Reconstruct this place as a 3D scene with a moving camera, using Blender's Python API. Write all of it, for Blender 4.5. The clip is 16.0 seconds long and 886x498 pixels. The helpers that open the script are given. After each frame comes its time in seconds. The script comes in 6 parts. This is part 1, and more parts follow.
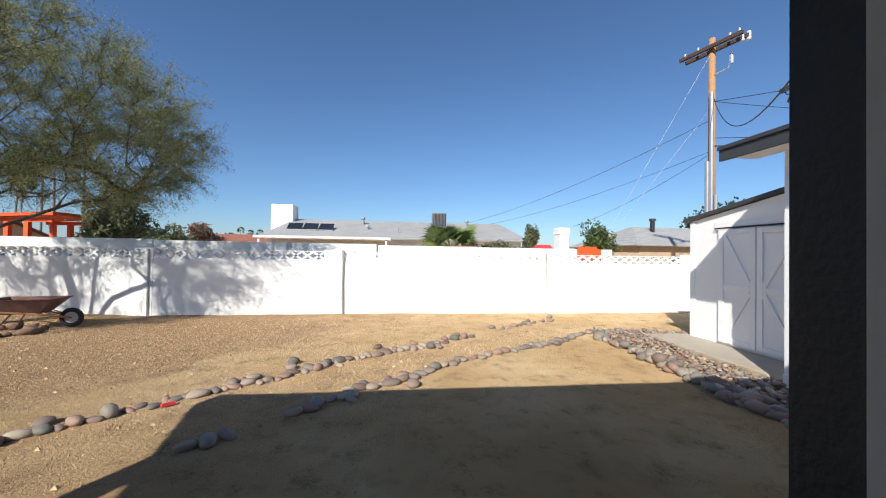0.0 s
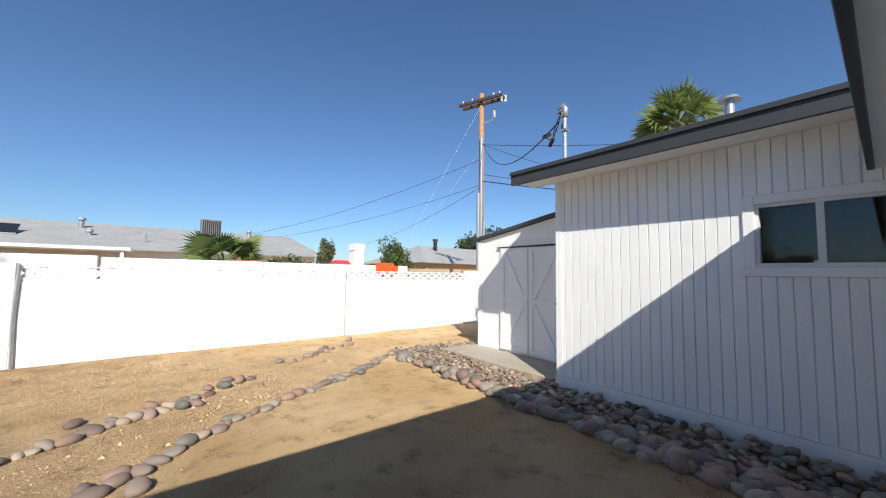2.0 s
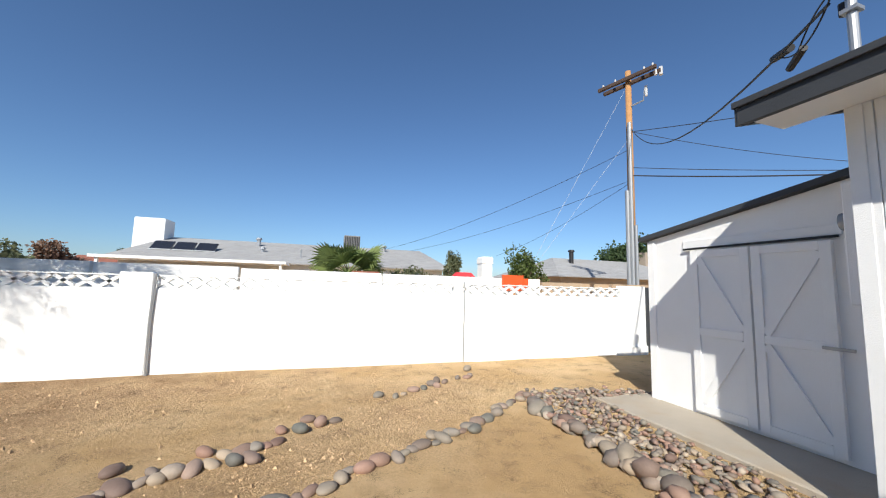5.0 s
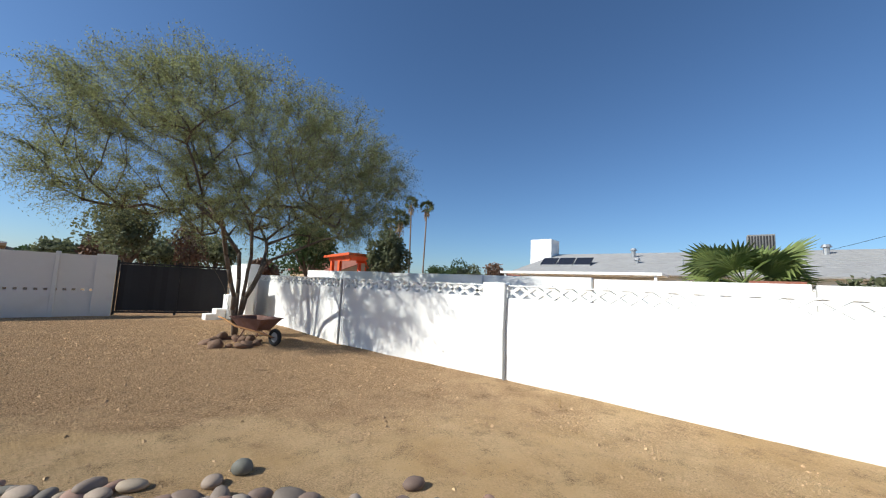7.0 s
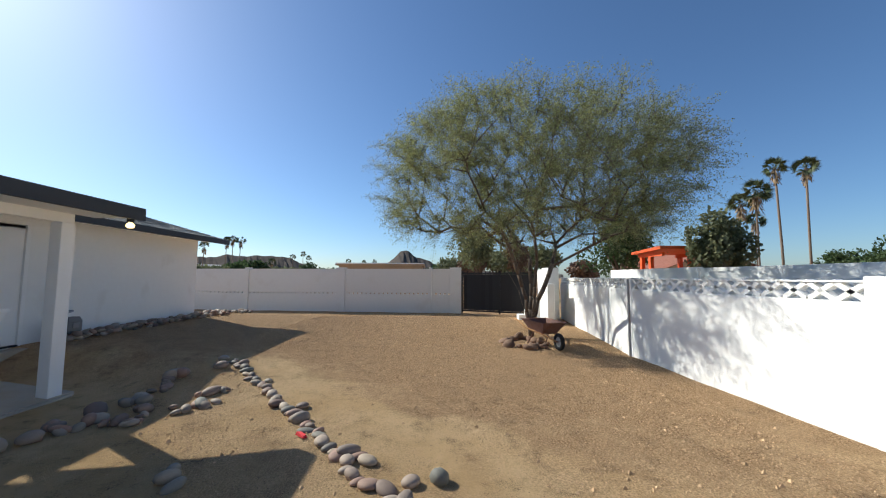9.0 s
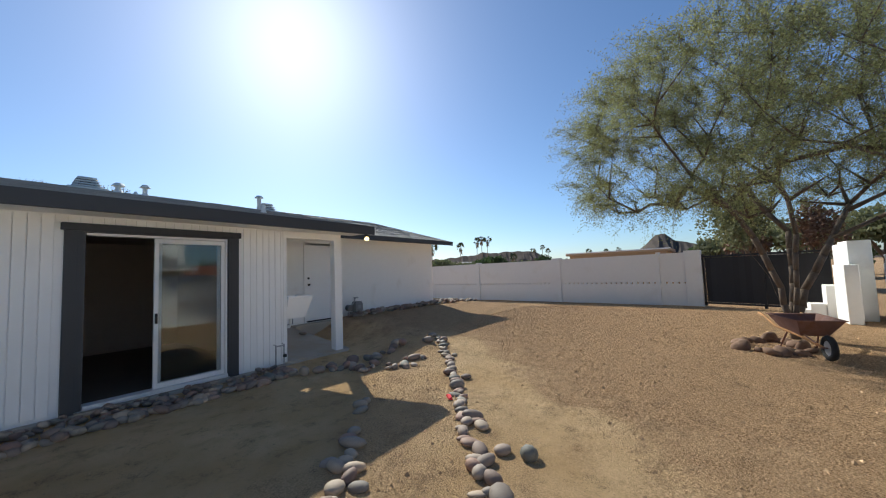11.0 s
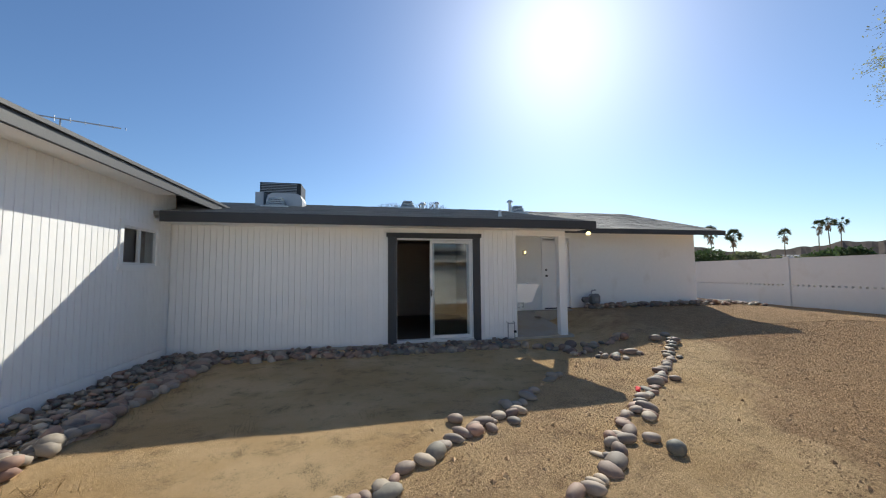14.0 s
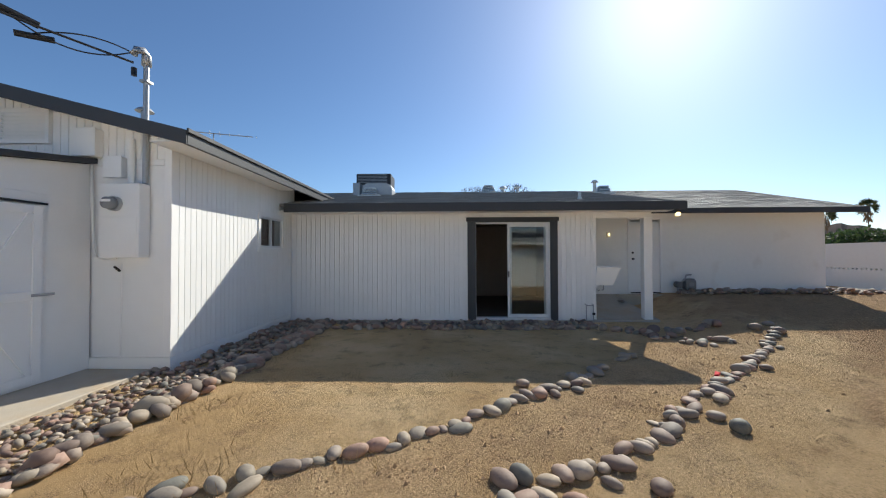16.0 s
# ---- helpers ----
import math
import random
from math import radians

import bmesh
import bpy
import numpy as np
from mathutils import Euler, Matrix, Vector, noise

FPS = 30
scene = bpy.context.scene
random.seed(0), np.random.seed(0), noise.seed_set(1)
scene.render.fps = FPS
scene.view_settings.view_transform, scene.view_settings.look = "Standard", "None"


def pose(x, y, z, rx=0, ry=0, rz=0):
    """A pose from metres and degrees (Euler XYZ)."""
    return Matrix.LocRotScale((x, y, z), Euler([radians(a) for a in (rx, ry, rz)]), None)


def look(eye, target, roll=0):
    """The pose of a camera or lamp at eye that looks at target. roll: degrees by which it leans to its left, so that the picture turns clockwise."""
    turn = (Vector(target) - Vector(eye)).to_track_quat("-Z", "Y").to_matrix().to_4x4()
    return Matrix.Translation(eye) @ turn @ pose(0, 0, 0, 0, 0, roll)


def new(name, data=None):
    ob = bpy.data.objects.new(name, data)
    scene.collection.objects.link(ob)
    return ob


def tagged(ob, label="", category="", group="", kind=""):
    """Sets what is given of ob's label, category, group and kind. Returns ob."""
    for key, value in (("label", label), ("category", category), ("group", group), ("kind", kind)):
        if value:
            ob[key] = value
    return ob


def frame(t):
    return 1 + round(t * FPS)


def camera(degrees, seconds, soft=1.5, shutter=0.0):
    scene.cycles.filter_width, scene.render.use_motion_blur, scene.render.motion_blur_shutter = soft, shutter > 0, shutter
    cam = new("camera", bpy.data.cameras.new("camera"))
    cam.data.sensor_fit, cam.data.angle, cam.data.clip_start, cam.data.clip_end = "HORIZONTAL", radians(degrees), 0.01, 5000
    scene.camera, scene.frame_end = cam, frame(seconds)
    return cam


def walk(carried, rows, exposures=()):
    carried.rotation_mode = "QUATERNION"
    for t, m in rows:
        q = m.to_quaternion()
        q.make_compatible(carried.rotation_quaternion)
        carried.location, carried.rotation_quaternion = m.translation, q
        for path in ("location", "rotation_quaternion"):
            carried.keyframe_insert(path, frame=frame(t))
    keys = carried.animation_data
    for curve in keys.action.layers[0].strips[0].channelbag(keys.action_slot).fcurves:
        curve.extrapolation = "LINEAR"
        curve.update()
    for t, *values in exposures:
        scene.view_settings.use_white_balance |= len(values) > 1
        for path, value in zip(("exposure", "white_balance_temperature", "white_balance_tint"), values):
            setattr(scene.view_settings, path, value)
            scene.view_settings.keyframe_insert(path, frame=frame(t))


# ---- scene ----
cam = camera(102.0, 16.0, 1.15)

EXPO = [(0, 0.33, 6250, 8), (3, 0.33, 6250, 8), (5.5, 0.27, 6250, 8), (7, 0.25, 6150, 6), (9, 0.36, 6250, 5), (12, 0.35, 6400, 6), (14, 0.38, 6450, 6), (16, 0.36, 6400, 6)]
PATH = [
    (0, (0.432, -0.3, 1.533), (0.661, 1.687, 1.562), 0.9),
    (0.5, (0.38, -0.08, 1.53), (0.808, 1.873, 1.578), 0.7),
    (1, (0.42, 0.13, 1.54), (1.104, 2.009, 1.596), 0.7),
    (1.5, (0.47, 0.33, 1.55), (1.44, 2.076, 1.655), 0.5),
    (2, (0.6, 0.56, 1.53), (1.85, 2.116, 1.667), 0.8),
    (2.5, (0.76, 0.84, 1.53), (2.207, 2.213, 1.68), 1.1),
    (3, (0.92, 1.115, 1.5), (2.481, 2.354, 1.666), 1.0),
    (3.2, (0.99, 1.23, 1.49), (2.561, 2.457, 1.653), 0.9),
    (5.3, (1.64, 2.186, 1.515), (1.96, 4.149, 1.727), 1.7),
    (5.5, (1.702, 2.297, 1.515), (1.817, 4.282, 1.73), 1.8),
    (6, (1.914, 2.65, 1.517), (1.493, 4.593, 1.729), 1.9),
    (6.5, (2.033, 2.995, 1.543), (1.217, 4.811, 1.735), 1.7),
    (7, (1.977, 3.481, 1.508), (0.725, 5.028, 1.709), 2.7),
    (7.5, (1.876, 3.806, 1.485), (0.329, 5.059, 1.681), 2.5),
    (8, (1.868, 4.148, 1.492), (0.079, 5.022, 1.679), 2.0),
    (8.5, (1.86, 4.439, 1.511), (-0.072, 4.927, 1.688), 1.4),
    (9, (1.89, 4.789, 1.58), (-0.104, 4.839, 1.736), 0.2),
    (9.5, (1.837, 5.143, 1.599), (-0.131, 4.817, 1.743), -0.1),
    (9.7, (1.838, 5.285, 1.597), (-0.101, 4.817, 1.742), -0.4),
    (11.8, (1.689, 6.426, 1.488), (0.441, 4.872, 1.648), -1.2),
    (12, (1.628, 6.48, 1.483), (0.504, 4.835, 1.655), -0.6),
    (12.5, (1.477, 6.688, 1.442), (0.605, 4.897, 1.619), -1.0),
    (13, (1.412, 6.922, 1.429), (0.746, 5.043, 1.598), -0.7),
    (13.5, (1.454, 7.194, 1.46), (0.926, 5.27, 1.606), -0.5),
    (14, (1.453, 7.397, 1.472), (1.037, 5.445, 1.603), -0.5),
    (14.5, (1.414, 7.556, 1.465), (1.142, 5.577, 1.57), -0.5),
    (15, (1.373, 7.717, 1.472), (1.263, 5.721, 1.545), -0.5),
    (15.5, (1.36, 7.817, 1.465), (1.34, 5.817, 1.523), -0.3),
    (16, (1.372, 7.908, 1.464), (1.422, 5.909, 1.5), -0.2),
]
walk(cam, [(t, look(eye, target, roll)) for t, eye, target, roll in PATH], EXPO)

# ---- light ----
SUN = Vector((-0.75, -1.24, 1.0)).normalized()
sun_data = bpy.data.lights.new("sun", "SUN")
sun_data.energy, sun_data.angle, sun_data.color = 5.0, radians(0.55), (1.0, 0.93, 0.82)
sun = new("sun", sun_data)
sun.matrix_world = look((0, 0, 30), Vector((0, 0, 30)) - SUN)
world = bpy.data.worlds.new("world")
scene.world = world
world.use_nodes = True
wn = world.node_tree.nodes
sky = wn.new("ShaderNodeTexSky")
sky.sky_type, sky.sun_disc = "NISHITA", False
sky.sun_elevation = math.asin(SUN.z)
sky.sun_rotation = math.atan2(SUN.x, SUN.y)
sky.air_density, sky.dust_density, sky.ozone_density, sky.altitude = 1.0, 0.85, 6.5, 500
wn["Background"].inputs["Strength"].default_value = 0.1
world.node_tree.links.new(sky.outputs["Color"], wn["Background"].inputs["Color"])

# ---- materials ----


def mat(name, col, rough=0.8, var=0.12, scale=6.0, big=0.7, bump=0.15, fine=90.0, metal=0.0, rnd=0.0, island=0.0, hue=0.0, spec=0.4, dirt=None):
    """A procedural surface: two scales of tone, fine relief, and a shift for each piece."""
    m = bpy.data.materials.new(name)
    m.use_nodes = True
    nt = m.node_tree
    n, ln = nt.nodes, nt.links
    bs = n["Principled BSDF"]
    bs.inputs["Roughness"].default_value = rough
    bs.inputs["Metallic"].default_value = metal
    bs.inputs["Specular IOR Level"].default_value = spec
    geo = n.new("ShaderNodeNewGeometry")
    acc = None

    def add(sock, k):
        nonlocal acc
        mm = n.new("ShaderNodeMath")
        mm.operation = "MULTIPLY_ADD"
        ln.new(sock, mm.inputs[0])
        mm.inputs[1].default_value = k
        if acc is None:
            mm.inputs[2].default_value = 1.0 - k * 0.5
        else:
            sub = n.new("ShaderNodeMath")
            sub.operation = "SUBTRACT"
            ln.new(acc, sub.inputs[0])
            sub.inputs[1].default_value = k * 0.5
            ln.new(sub.outputs[0], mm.inputs[2])
        acc = mm.outputs[0]
    for sc, k in ((scale, var), (big, var * 1.2), (fine, var * 0.8)):
        nz = n.new("ShaderNodeTexNoise")
        nz.inputs["Scale"].default_value, nz.inputs["Detail"].default_value = sc, 4.0
        ln.new(geo.outputs["Position"], nz.inputs["Vector"])
        add(nz.outputs["Fac"], k)
    if rnd:
        oi = n.new("ShaderNodeObjectInfo")
        add(oi.outputs["Random"], rnd)
    if island:
        add(geo.outputs["Random Per Island"], island)
    hs = n.new("ShaderNodeHueSaturation")
    hs.inputs["Color"].default_value = (*col, 1)
    ln.new(acc, hs.inputs["Value"])
    if hue:
        src = n.new("ShaderNodeObjectInfo").outputs["Random"] if rnd else geo.outputs["Random Per Island"]
        sc2 = n.new("ShaderNodeMath")
        sc2.operation = "MULTIPLY"
        sc2.inputs[1].default_value = 37.0
        ln.new(src, sc2.inputs[0])
        fr = n.new("ShaderNodeMath")
        fr.operation = "FRACT"
        ln.new(sc2.outputs[0], fr.inputs[0])
        ramp = n.new("ShaderNodeMapRange")
        ramp.inputs["To Min"].default_value, ramp.inputs["To Max"].default_value = 0.1, hue
        ln.new(fr.outputs[0], ramp.inputs["Value"])
        ln.new(ramp.outputs[0], hs.inputs["Saturation"])
    out = hs.outputs["Color"]
    if dirt:
        dcol, dsc, lo, hi = dirt
        nz = n.new("ShaderNodeTexNoise")
        nz.inputs["Scale"].default_value, nz.inputs["Detail"].default_value = dsc, 6.0
        ln.new(geo.outputs["Position"], nz.inputs["Vector"])
        rg = n.new("ShaderNodeMapRange")
        rg.inputs["From Min"].default_value, rg.inputs["From Max"].default_value = lo, hi
        ln.new(nz.outputs["Fac"], rg.inputs["Value"])
        mx = n.new("ShaderNodeMix")
        mx.data_type = "RGBA"
        ln.new(rg.outputs[0], mx.inputs["Factor"])
        ln.new(out, mx.inputs["A"])
        mx.inputs["B"].default_value = (*dcol, 1)
        out = mx.outputs["Result"]
    ln.new(out, bs.inputs["Base Color"])
    if bump:
        nz = n.new("ShaderNodeTexNoise")
        nz.inputs["Scale"].default_value, nz.inputs["Detail"].default_value = fine, 5.0
        ln.new(geo.outputs["Position"], nz.inputs["Vector"])
        bp = n.new("ShaderNodeBump")
        bp.inputs["Strength"].default_value, bp.inputs["Distance"].default_value = min(1.0, bump * 2), 0.01
        ln.new(nz.outputs["Fac"], bp.inputs["Height"])
        ln.new(bp.outputs["Normal"], bs.inputs["Normal"])
    return m


def stone_mat(name, island):
    """Water-worn stones of many tints: grey, brown, pink, tan and near black, mottled."""
    m = mat(name, (0.5, 0.5, 0.5), 0.7, 0.3, 9, 3.0, 0.07, 60)
    nt = m.node_tree
    hs = next(x for x in nt.nodes if x.bl_idname == "ShaderNodeHueSaturation")
    src = nt.nodes.new("ShaderNodeNewGeometry").outputs["Random Per Island"] if island else nt.nodes.new("ShaderNodeObjectInfo").outputs["Random"]
    rp = nt.nodes.new("ShaderNodeValToRGB")
    rp.color_ramp.interpolation = "LINEAR"
    cols = ((0.15, 0.135, 0.115), (0.31, 0.185, 0.135), (0.22, 0.195, 0.16), (0.42, 0.33, 0.24), (0.13, 0.135, 0.12), (0.36, 0.22, 0.165), (0.27, 0.24, 0.2), (0.16, 0.10, 0.08), (0.46, 0.39, 0.31))
    el = rp.color_ramp.elements
    while len(el) < len(cols):
        el.new(0.5)
    for k, c in enumerate(cols):
        el[k].position = k / (len(cols) - 1)
        el[k].color = (*c, 1)
    nt.links.new(src, rp.inputs[0])
    nt.links.new(rp.outputs[0], hs.inputs["Color"])
    return m


def leafy(m, amount=0.45):
    """Lets light through thin leaves."""
    nt = m.node_tree
    bs = nt.nodes["Principled BSDF"]
    src = bs.inputs["Base Color"].links[0].from_socket
    tr = nt.nodes.new("ShaderNodeBsdfTranslucent")
    nt.links.new(src, tr.inputs["Color"])
    mx = nt.nodes.new("ShaderNodeMixShader")
    mx.inputs[0].default_value = amount
    nt.links.new(bs.outputs[0], mx.inputs[1])
    nt.links.new(tr.outputs[0], mx.inputs[2])
    nt.links.new(mx.outputs[0], nt.nodes["Material Output"].inputs["Surface"])
    return m


WHITE = mat("white_paint", (0.85, 0.85, 0.84), 0.65, 0.05, 5, 0.6, 0.12, 120, rnd=0.03)
STUCCO = mat("white_block_paint", (0.83, 0.83, 0.81), 0.85, 0.06, 9, 0.5, 0.12, 60, dirt=((0.62, 0.58, 0.52), 1.3, 0.62, 0.95))
# white block paint toned down: the west wall's shade is put into this colour
SHADEWALL = mat("shaded_block_paint", (0.70, 0.70, 0.69), 0.85, 0.06, 7, 0.4, 0.2, 60, dirt=((0.56, 0.53, 0.48), 1.1, 0.6, 0.95))
CHARCOAL = mat("charcoal_paint", (0.045, 0.048, 0.053), 0.55, 0.15, 8, 0.8, 0.1, 80)
SHINGLE = mat("asphalt_shingle", (0.31, 0.30, 0.285), 0.8, 0.5, 30, 2.0, 0.8, 140, island=0.25)
SHINGLE_L = mat("weathered_shingle", (0.36, 0.355, 0.35), 0.95, 0.25, 12, 0.4, 0.5, 80, island=0.1)
CONCRETE = mat("concrete", (0.44, 0.385, 0.31), 0.9, 0.18, 5, 0.8, 0.3, 70, dirt=((0.42, 0.32, 0.21), 1.8, 0.5, 0.8))
STONE = stone_mat("river_stone", False)
STONE_S = stone_mat("river_stone_bed", True)
BLACK = mat("black_metal", (0.018, 0.018, 0.02), 0.5, 0.3, 20, 2, 0.1, 90)
BLACKSLAT = mat("black_gate_slat", (0.022, 0.022, 0.024), 0.7, 0.3, 20, 2, 0.1, 90, rnd=0.4)
GALV = mat("galvanised_metal", (0.40, 0.41, 0.42), 0.5, 0.15, 9, 2, 0.1, 60, metal=0.7)
GREYMETAL = mat("weathered_grey_metal", (0.2, 0.2, 0.2), 0.75, 0.25, 9, 2, 0.1, 60)
VENT = mat("weathered_vent_paint", (0.66, 0.68, 0.66), 0.6, 0.25, 12, 2, 0.1, 60)
PLASTIC = mat("white_plastic", (0.88, 0.88, 0.87), 0.35, 0.03, 9, 2, 0.02, 60)
ALU = mat("white_aluminium", (0.74, 0.74, 0.73), 0.4, 0.05, 9, 2, 0.03, 60)
CABLE = mat("black_cable", (0.02, 0.02, 0.022), 0.6, 0.1, 9, 2, 0.0, 60)
WIRE = mat("pale_wire", (0.45, 0.46, 0.48), 0.5, 0.1, 9, 2, 0.0, 60)
WOOD = mat("pole_wood", (0.42, 0.22, 0.09), 0.8, 0.35, 20, 3, 0.3, 60)
DARKWOOD = mat("dark_crossarm_wood", (0.07, 0.045, 0.035), 0.85, 0.3, 20, 3, 0.3, 60)
RUST = mat("rusty_red_steel", (0.17, 0.088, 0.072), 0.75, 0.4, 14, 4, 0.3, 70, dirt=((0.16, 0.07, 0.04), 9, 0.5, 0.7))
RUBBER = mat("black_rubber", (0.02, 0.02, 0.02), 0.85, 0.2, 20, 4, 0.2, 90)
BARK = mat("mesquite_bark", (0.12, 0.09, 0.068), 0.95, 0.4, 25, 4, 0.8, 60)
TWIG = mat("fine_twig", (0.12, 0.095, 0.07), 0.95, 0.3, 25, 4, 0.2, 60)
LEAF = leafy(mat("mesquite_leaf", (0.25, 0.265, 0.115), 0.7, 0.25, 2, 0.5, 0, 60, island=0.7), 0.5)
LEAF_D = leafy(mat("dark_leaf", (0.06, 0.095, 0.035), 0.7, 0.3, 2, 0.5, 0, 60, island=0.7), 0.35)
LEAF_O = leafy(mat("olive_leaf", (0.15, 0.165, 0.085), 0.7, 0.3, 2, 0.5, 0, 60, island=0.7), 0.35)
LEAF_C = leafy(mat("citrus_leaf", (0.12, 0.16, 0.045), 0.5, 0.3, 2, 0.5, 0, 60, island=0.7), 0.4)
LEAF_B = mat("brown_leaf", (0.17, 0.10, 0.065), 0.8, 0.3, 2, 0.5, 0, 60, island=0.6)
PALM = leafy(mat("fan_palm_leaf", (0.19, 0.24, 0.075), 0.5, 0.25, 3, 0.6, 0, 60, island=0.5), 0.35)
PALM_D = mat("far_palm_leaf", (0.075, 0.095, 0.04), 0.65, 0.25, 3, 0.6, 0, 60, island=0.5)
PALM_T = mat("palm_trunk", (0.20, 0.15, 0.11), 0.9, 0.3, 12, 2, 0.4, 60)
THATCH = mat("dead_palm_skirt", (0.27, 0.19, 0.11), 0.9, 0.3, 12, 2, 0.3, 60, island=0.5)
ORANGE = mat("orange_paint", (0.72, 0.10, 0.02), 0.6, 0.15, 5, 1, 0.1, 60)
RED = mat("red_plastic", (0.68, 0.05, 0.06), 0.9, 0.1, 5, 1, 0.05, 60)
YELLOW = mat("yellow_guard", (0.75, 0.55, 0.05), 0.5, 0.1, 5, 1, 0.05, 60)
REDTILE = mat("red_roof_tile", (0.30, 0.12, 0.08), 0.9, 0.3, 9, 1, 0.3, 60)
TANWALL = mat("tan_stucco", (0.45, 0.33, 0.22), 0.9, 0.12, 7, 1, 0.2, 60)
SOLAR = mat("solar_glass", (0.02, 0.022, 0.03), 0.2, 0.1, 9, 1, 0.0, 60, spec=0.6)
MOUNT = mat("mountain_rock", (0.10, 0.088, 0.08), 1.0, 0.5, 0.02, 0.006, 0, 0.1, spec=0.0)
DRYGRASS = mat("dry_grass", (0.42, 0.29, 0.13), 0.9, 0.2, 9, 1, 0, 60, island=0.4)
PEBBLE = mat("pebbles", (0.54, 0.37, 0.215), 0.95, 0.2, 9, 1, 0, 60, island=0.75)
CARPET = mat("brown_floor", (0.17, 0.125, 0.09), 0.9, 0.2, 30, 2, 0.2, 90)
ROOMWALL = mat("room_wall", (0.48, 0.40, 0.33), 0.85, 0.1, 9, 1, 0.1, 60)
INSUL = mat("porcelain", (0.5, 0.5, 0.5), 0.3, 0.1, 9, 1, 0, 60)
SCREEN = mat("meter_glass", (0.25, 0.26, 0.27), 0.15, 0.1, 9, 1, 0, 60)


def glass_mat():
    m = bpy.data.materials.new("window_glass")
    m.use_nodes = True
    bs = m.node_tree.nodes["Principled BSDF"]
    bs.inputs["Base Color"].default_value = (0.75, 0.8, 0.8, 1)
    bs.inputs["Roughness"].default_value = 0.02
    bs.inputs["Transmission Weight"].default_value = 1.0
    bs.inputs["IOR"].default_value = 1.45
    return m


def glow_mat(name, col, power):
    m = bpy.data.materials.new(name)
    m.use_nodes = True
    bs = m.node_tree.nodes["Principled BSDF"]
    bs.inputs["Base Color"].default_value = (*col, 1)
    bs.inputs["Emission Color"].default_value = (*col, 1)
    bs.inputs["Emission Strength"].default_value = power
    return m


GLASS = glass_mat()
BULB = glow_mat("warm_bulb", (1.0, 0.75, 0.35), 2.0)


def dirt_mat():
    m = bpy.data.materials.new("desert_dirt")
    m.use_nodes = True
    nt = m.node_tree
    n, ln = nt.nodes, nt.links
    bs = n["Principled BSDF"]
    bs.inputs["Roughness"].default_value = 1.0
    bs.inputs["Diffuse Roughness"].default_value = 0.35
    bs.inputs["Specular IOR Level"].default_value = 0.05
    geo = n.new("ShaderNodeNewGeometry")

    def nz(sc, det=6.0, rough=0.55):
        t = n.new("ShaderNodeTexNoise")
        t.inputs["Scale"].default_value, t.inputs["Detail"].default_value, t.inputs["Roughness"].default_value = sc, det, rough
        ln.new(geo.outputs["Position"], t.inputs["Vector"])
        return t.outputs["Fac"]

    def mix(fac, a, b, lo, hi):
        r = n.new("ShaderNodeMapRange")
        r.inputs["From Min"].default_value, r.inputs["From Max"].default_value = lo, hi
        ln.new(fac, r.inputs["Value"])
        x = n.new("ShaderNodeMix")
        x.data_type = "RGBA"
        ln.new(r.outputs[0], x.inputs["Factor"])
        for s, v in (("A", a), ("B", b)):
            if isinstance(v, tuple):
                x.inputs[s].default_value = (*v, 1)
            else:
                ln.new(v, x.inputs[s])
        return x.outputs["Result"]
    attr = n.new("ShaderNodeAttribute")
    attr.attribute_name = "gravel"
    base = mix(nz(0.7), (0.61, 0.41, 0.205), (0.74, 0.54, 0.305), 0.4, 0.62)
    base = mix(nz(2.6, 8), base, (0.44, 0.285, 0.145), 0.56, 0.85)
    grav = mix(nz(60, 4, 0.7), (0.265, 0.165, 0.083), (0.77, 0.545, 0.325), 0.36, 0.60)
    grav = mix(nz(1.1), grav, (0.30, 0.19, 0.10), 0.5, 0.85)
    g2 = n.new("ShaderNodeMath")
    g2.operation = "MULTIPLY_ADD"
    ln.new(nz(1.7, 8, 0.7), g2.inputs[0])
    g2.inputs[1].default_value = 1.7
    ln.new(attr.outputs["Fac"], g2.inputs[2])
    col = mix(g2.outputs[0], base, grav, 0.9, 1.9)
    g3 = n.new("ShaderNodeMath")
    g3.operation = "MULTIPLY_ADD"
    ln.new(nz(2.2, 9, 0.75), g3.inputs[0])
    g3.inputs[1].default_value = 1.6
    ln.new(attr.outputs["Fac"], g3.inputs[2])
    col = mix(g3.outputs[0], col, mix(nz(50, 5, 0.75), (0.185, 0.112, 0.056), (0.66, 0.44, 0.25), 0.39, 0.60), 1.5, 2.0)
    crumbs = n.new("ShaderNodeMath")
    crumbs.operation = "MULTIPLY"
    ln.new(nz(3.1, 5, 0.7), crumbs.inputs[0])
    ln.new(nz(120, 3, 0.7), crumbs.inputs[1])
    col = mix(crumbs.outputs[0], col, (0.15, 0.10, 0.06), 0.29, 0.40)
    col = mix(nz(210, 2), col, (0.70, 0.53, 0.38), 0.61, 0.8)
    ln.new(col, bs.inputs["Base Color"])
    bp = n.new("ShaderNodeBump")
    bp.inputs["Strength"].default_value, bp.inputs["Distance"].default_value = 1.0, 0.04
    ln.new(nz(26, 9, 0.9), bp.inputs["Height"])
    ln.new(bp.outputs["Normal"], bs.inputs["Normal"])
    return m


DIRT = dirt_mat()

# ---- builders ----


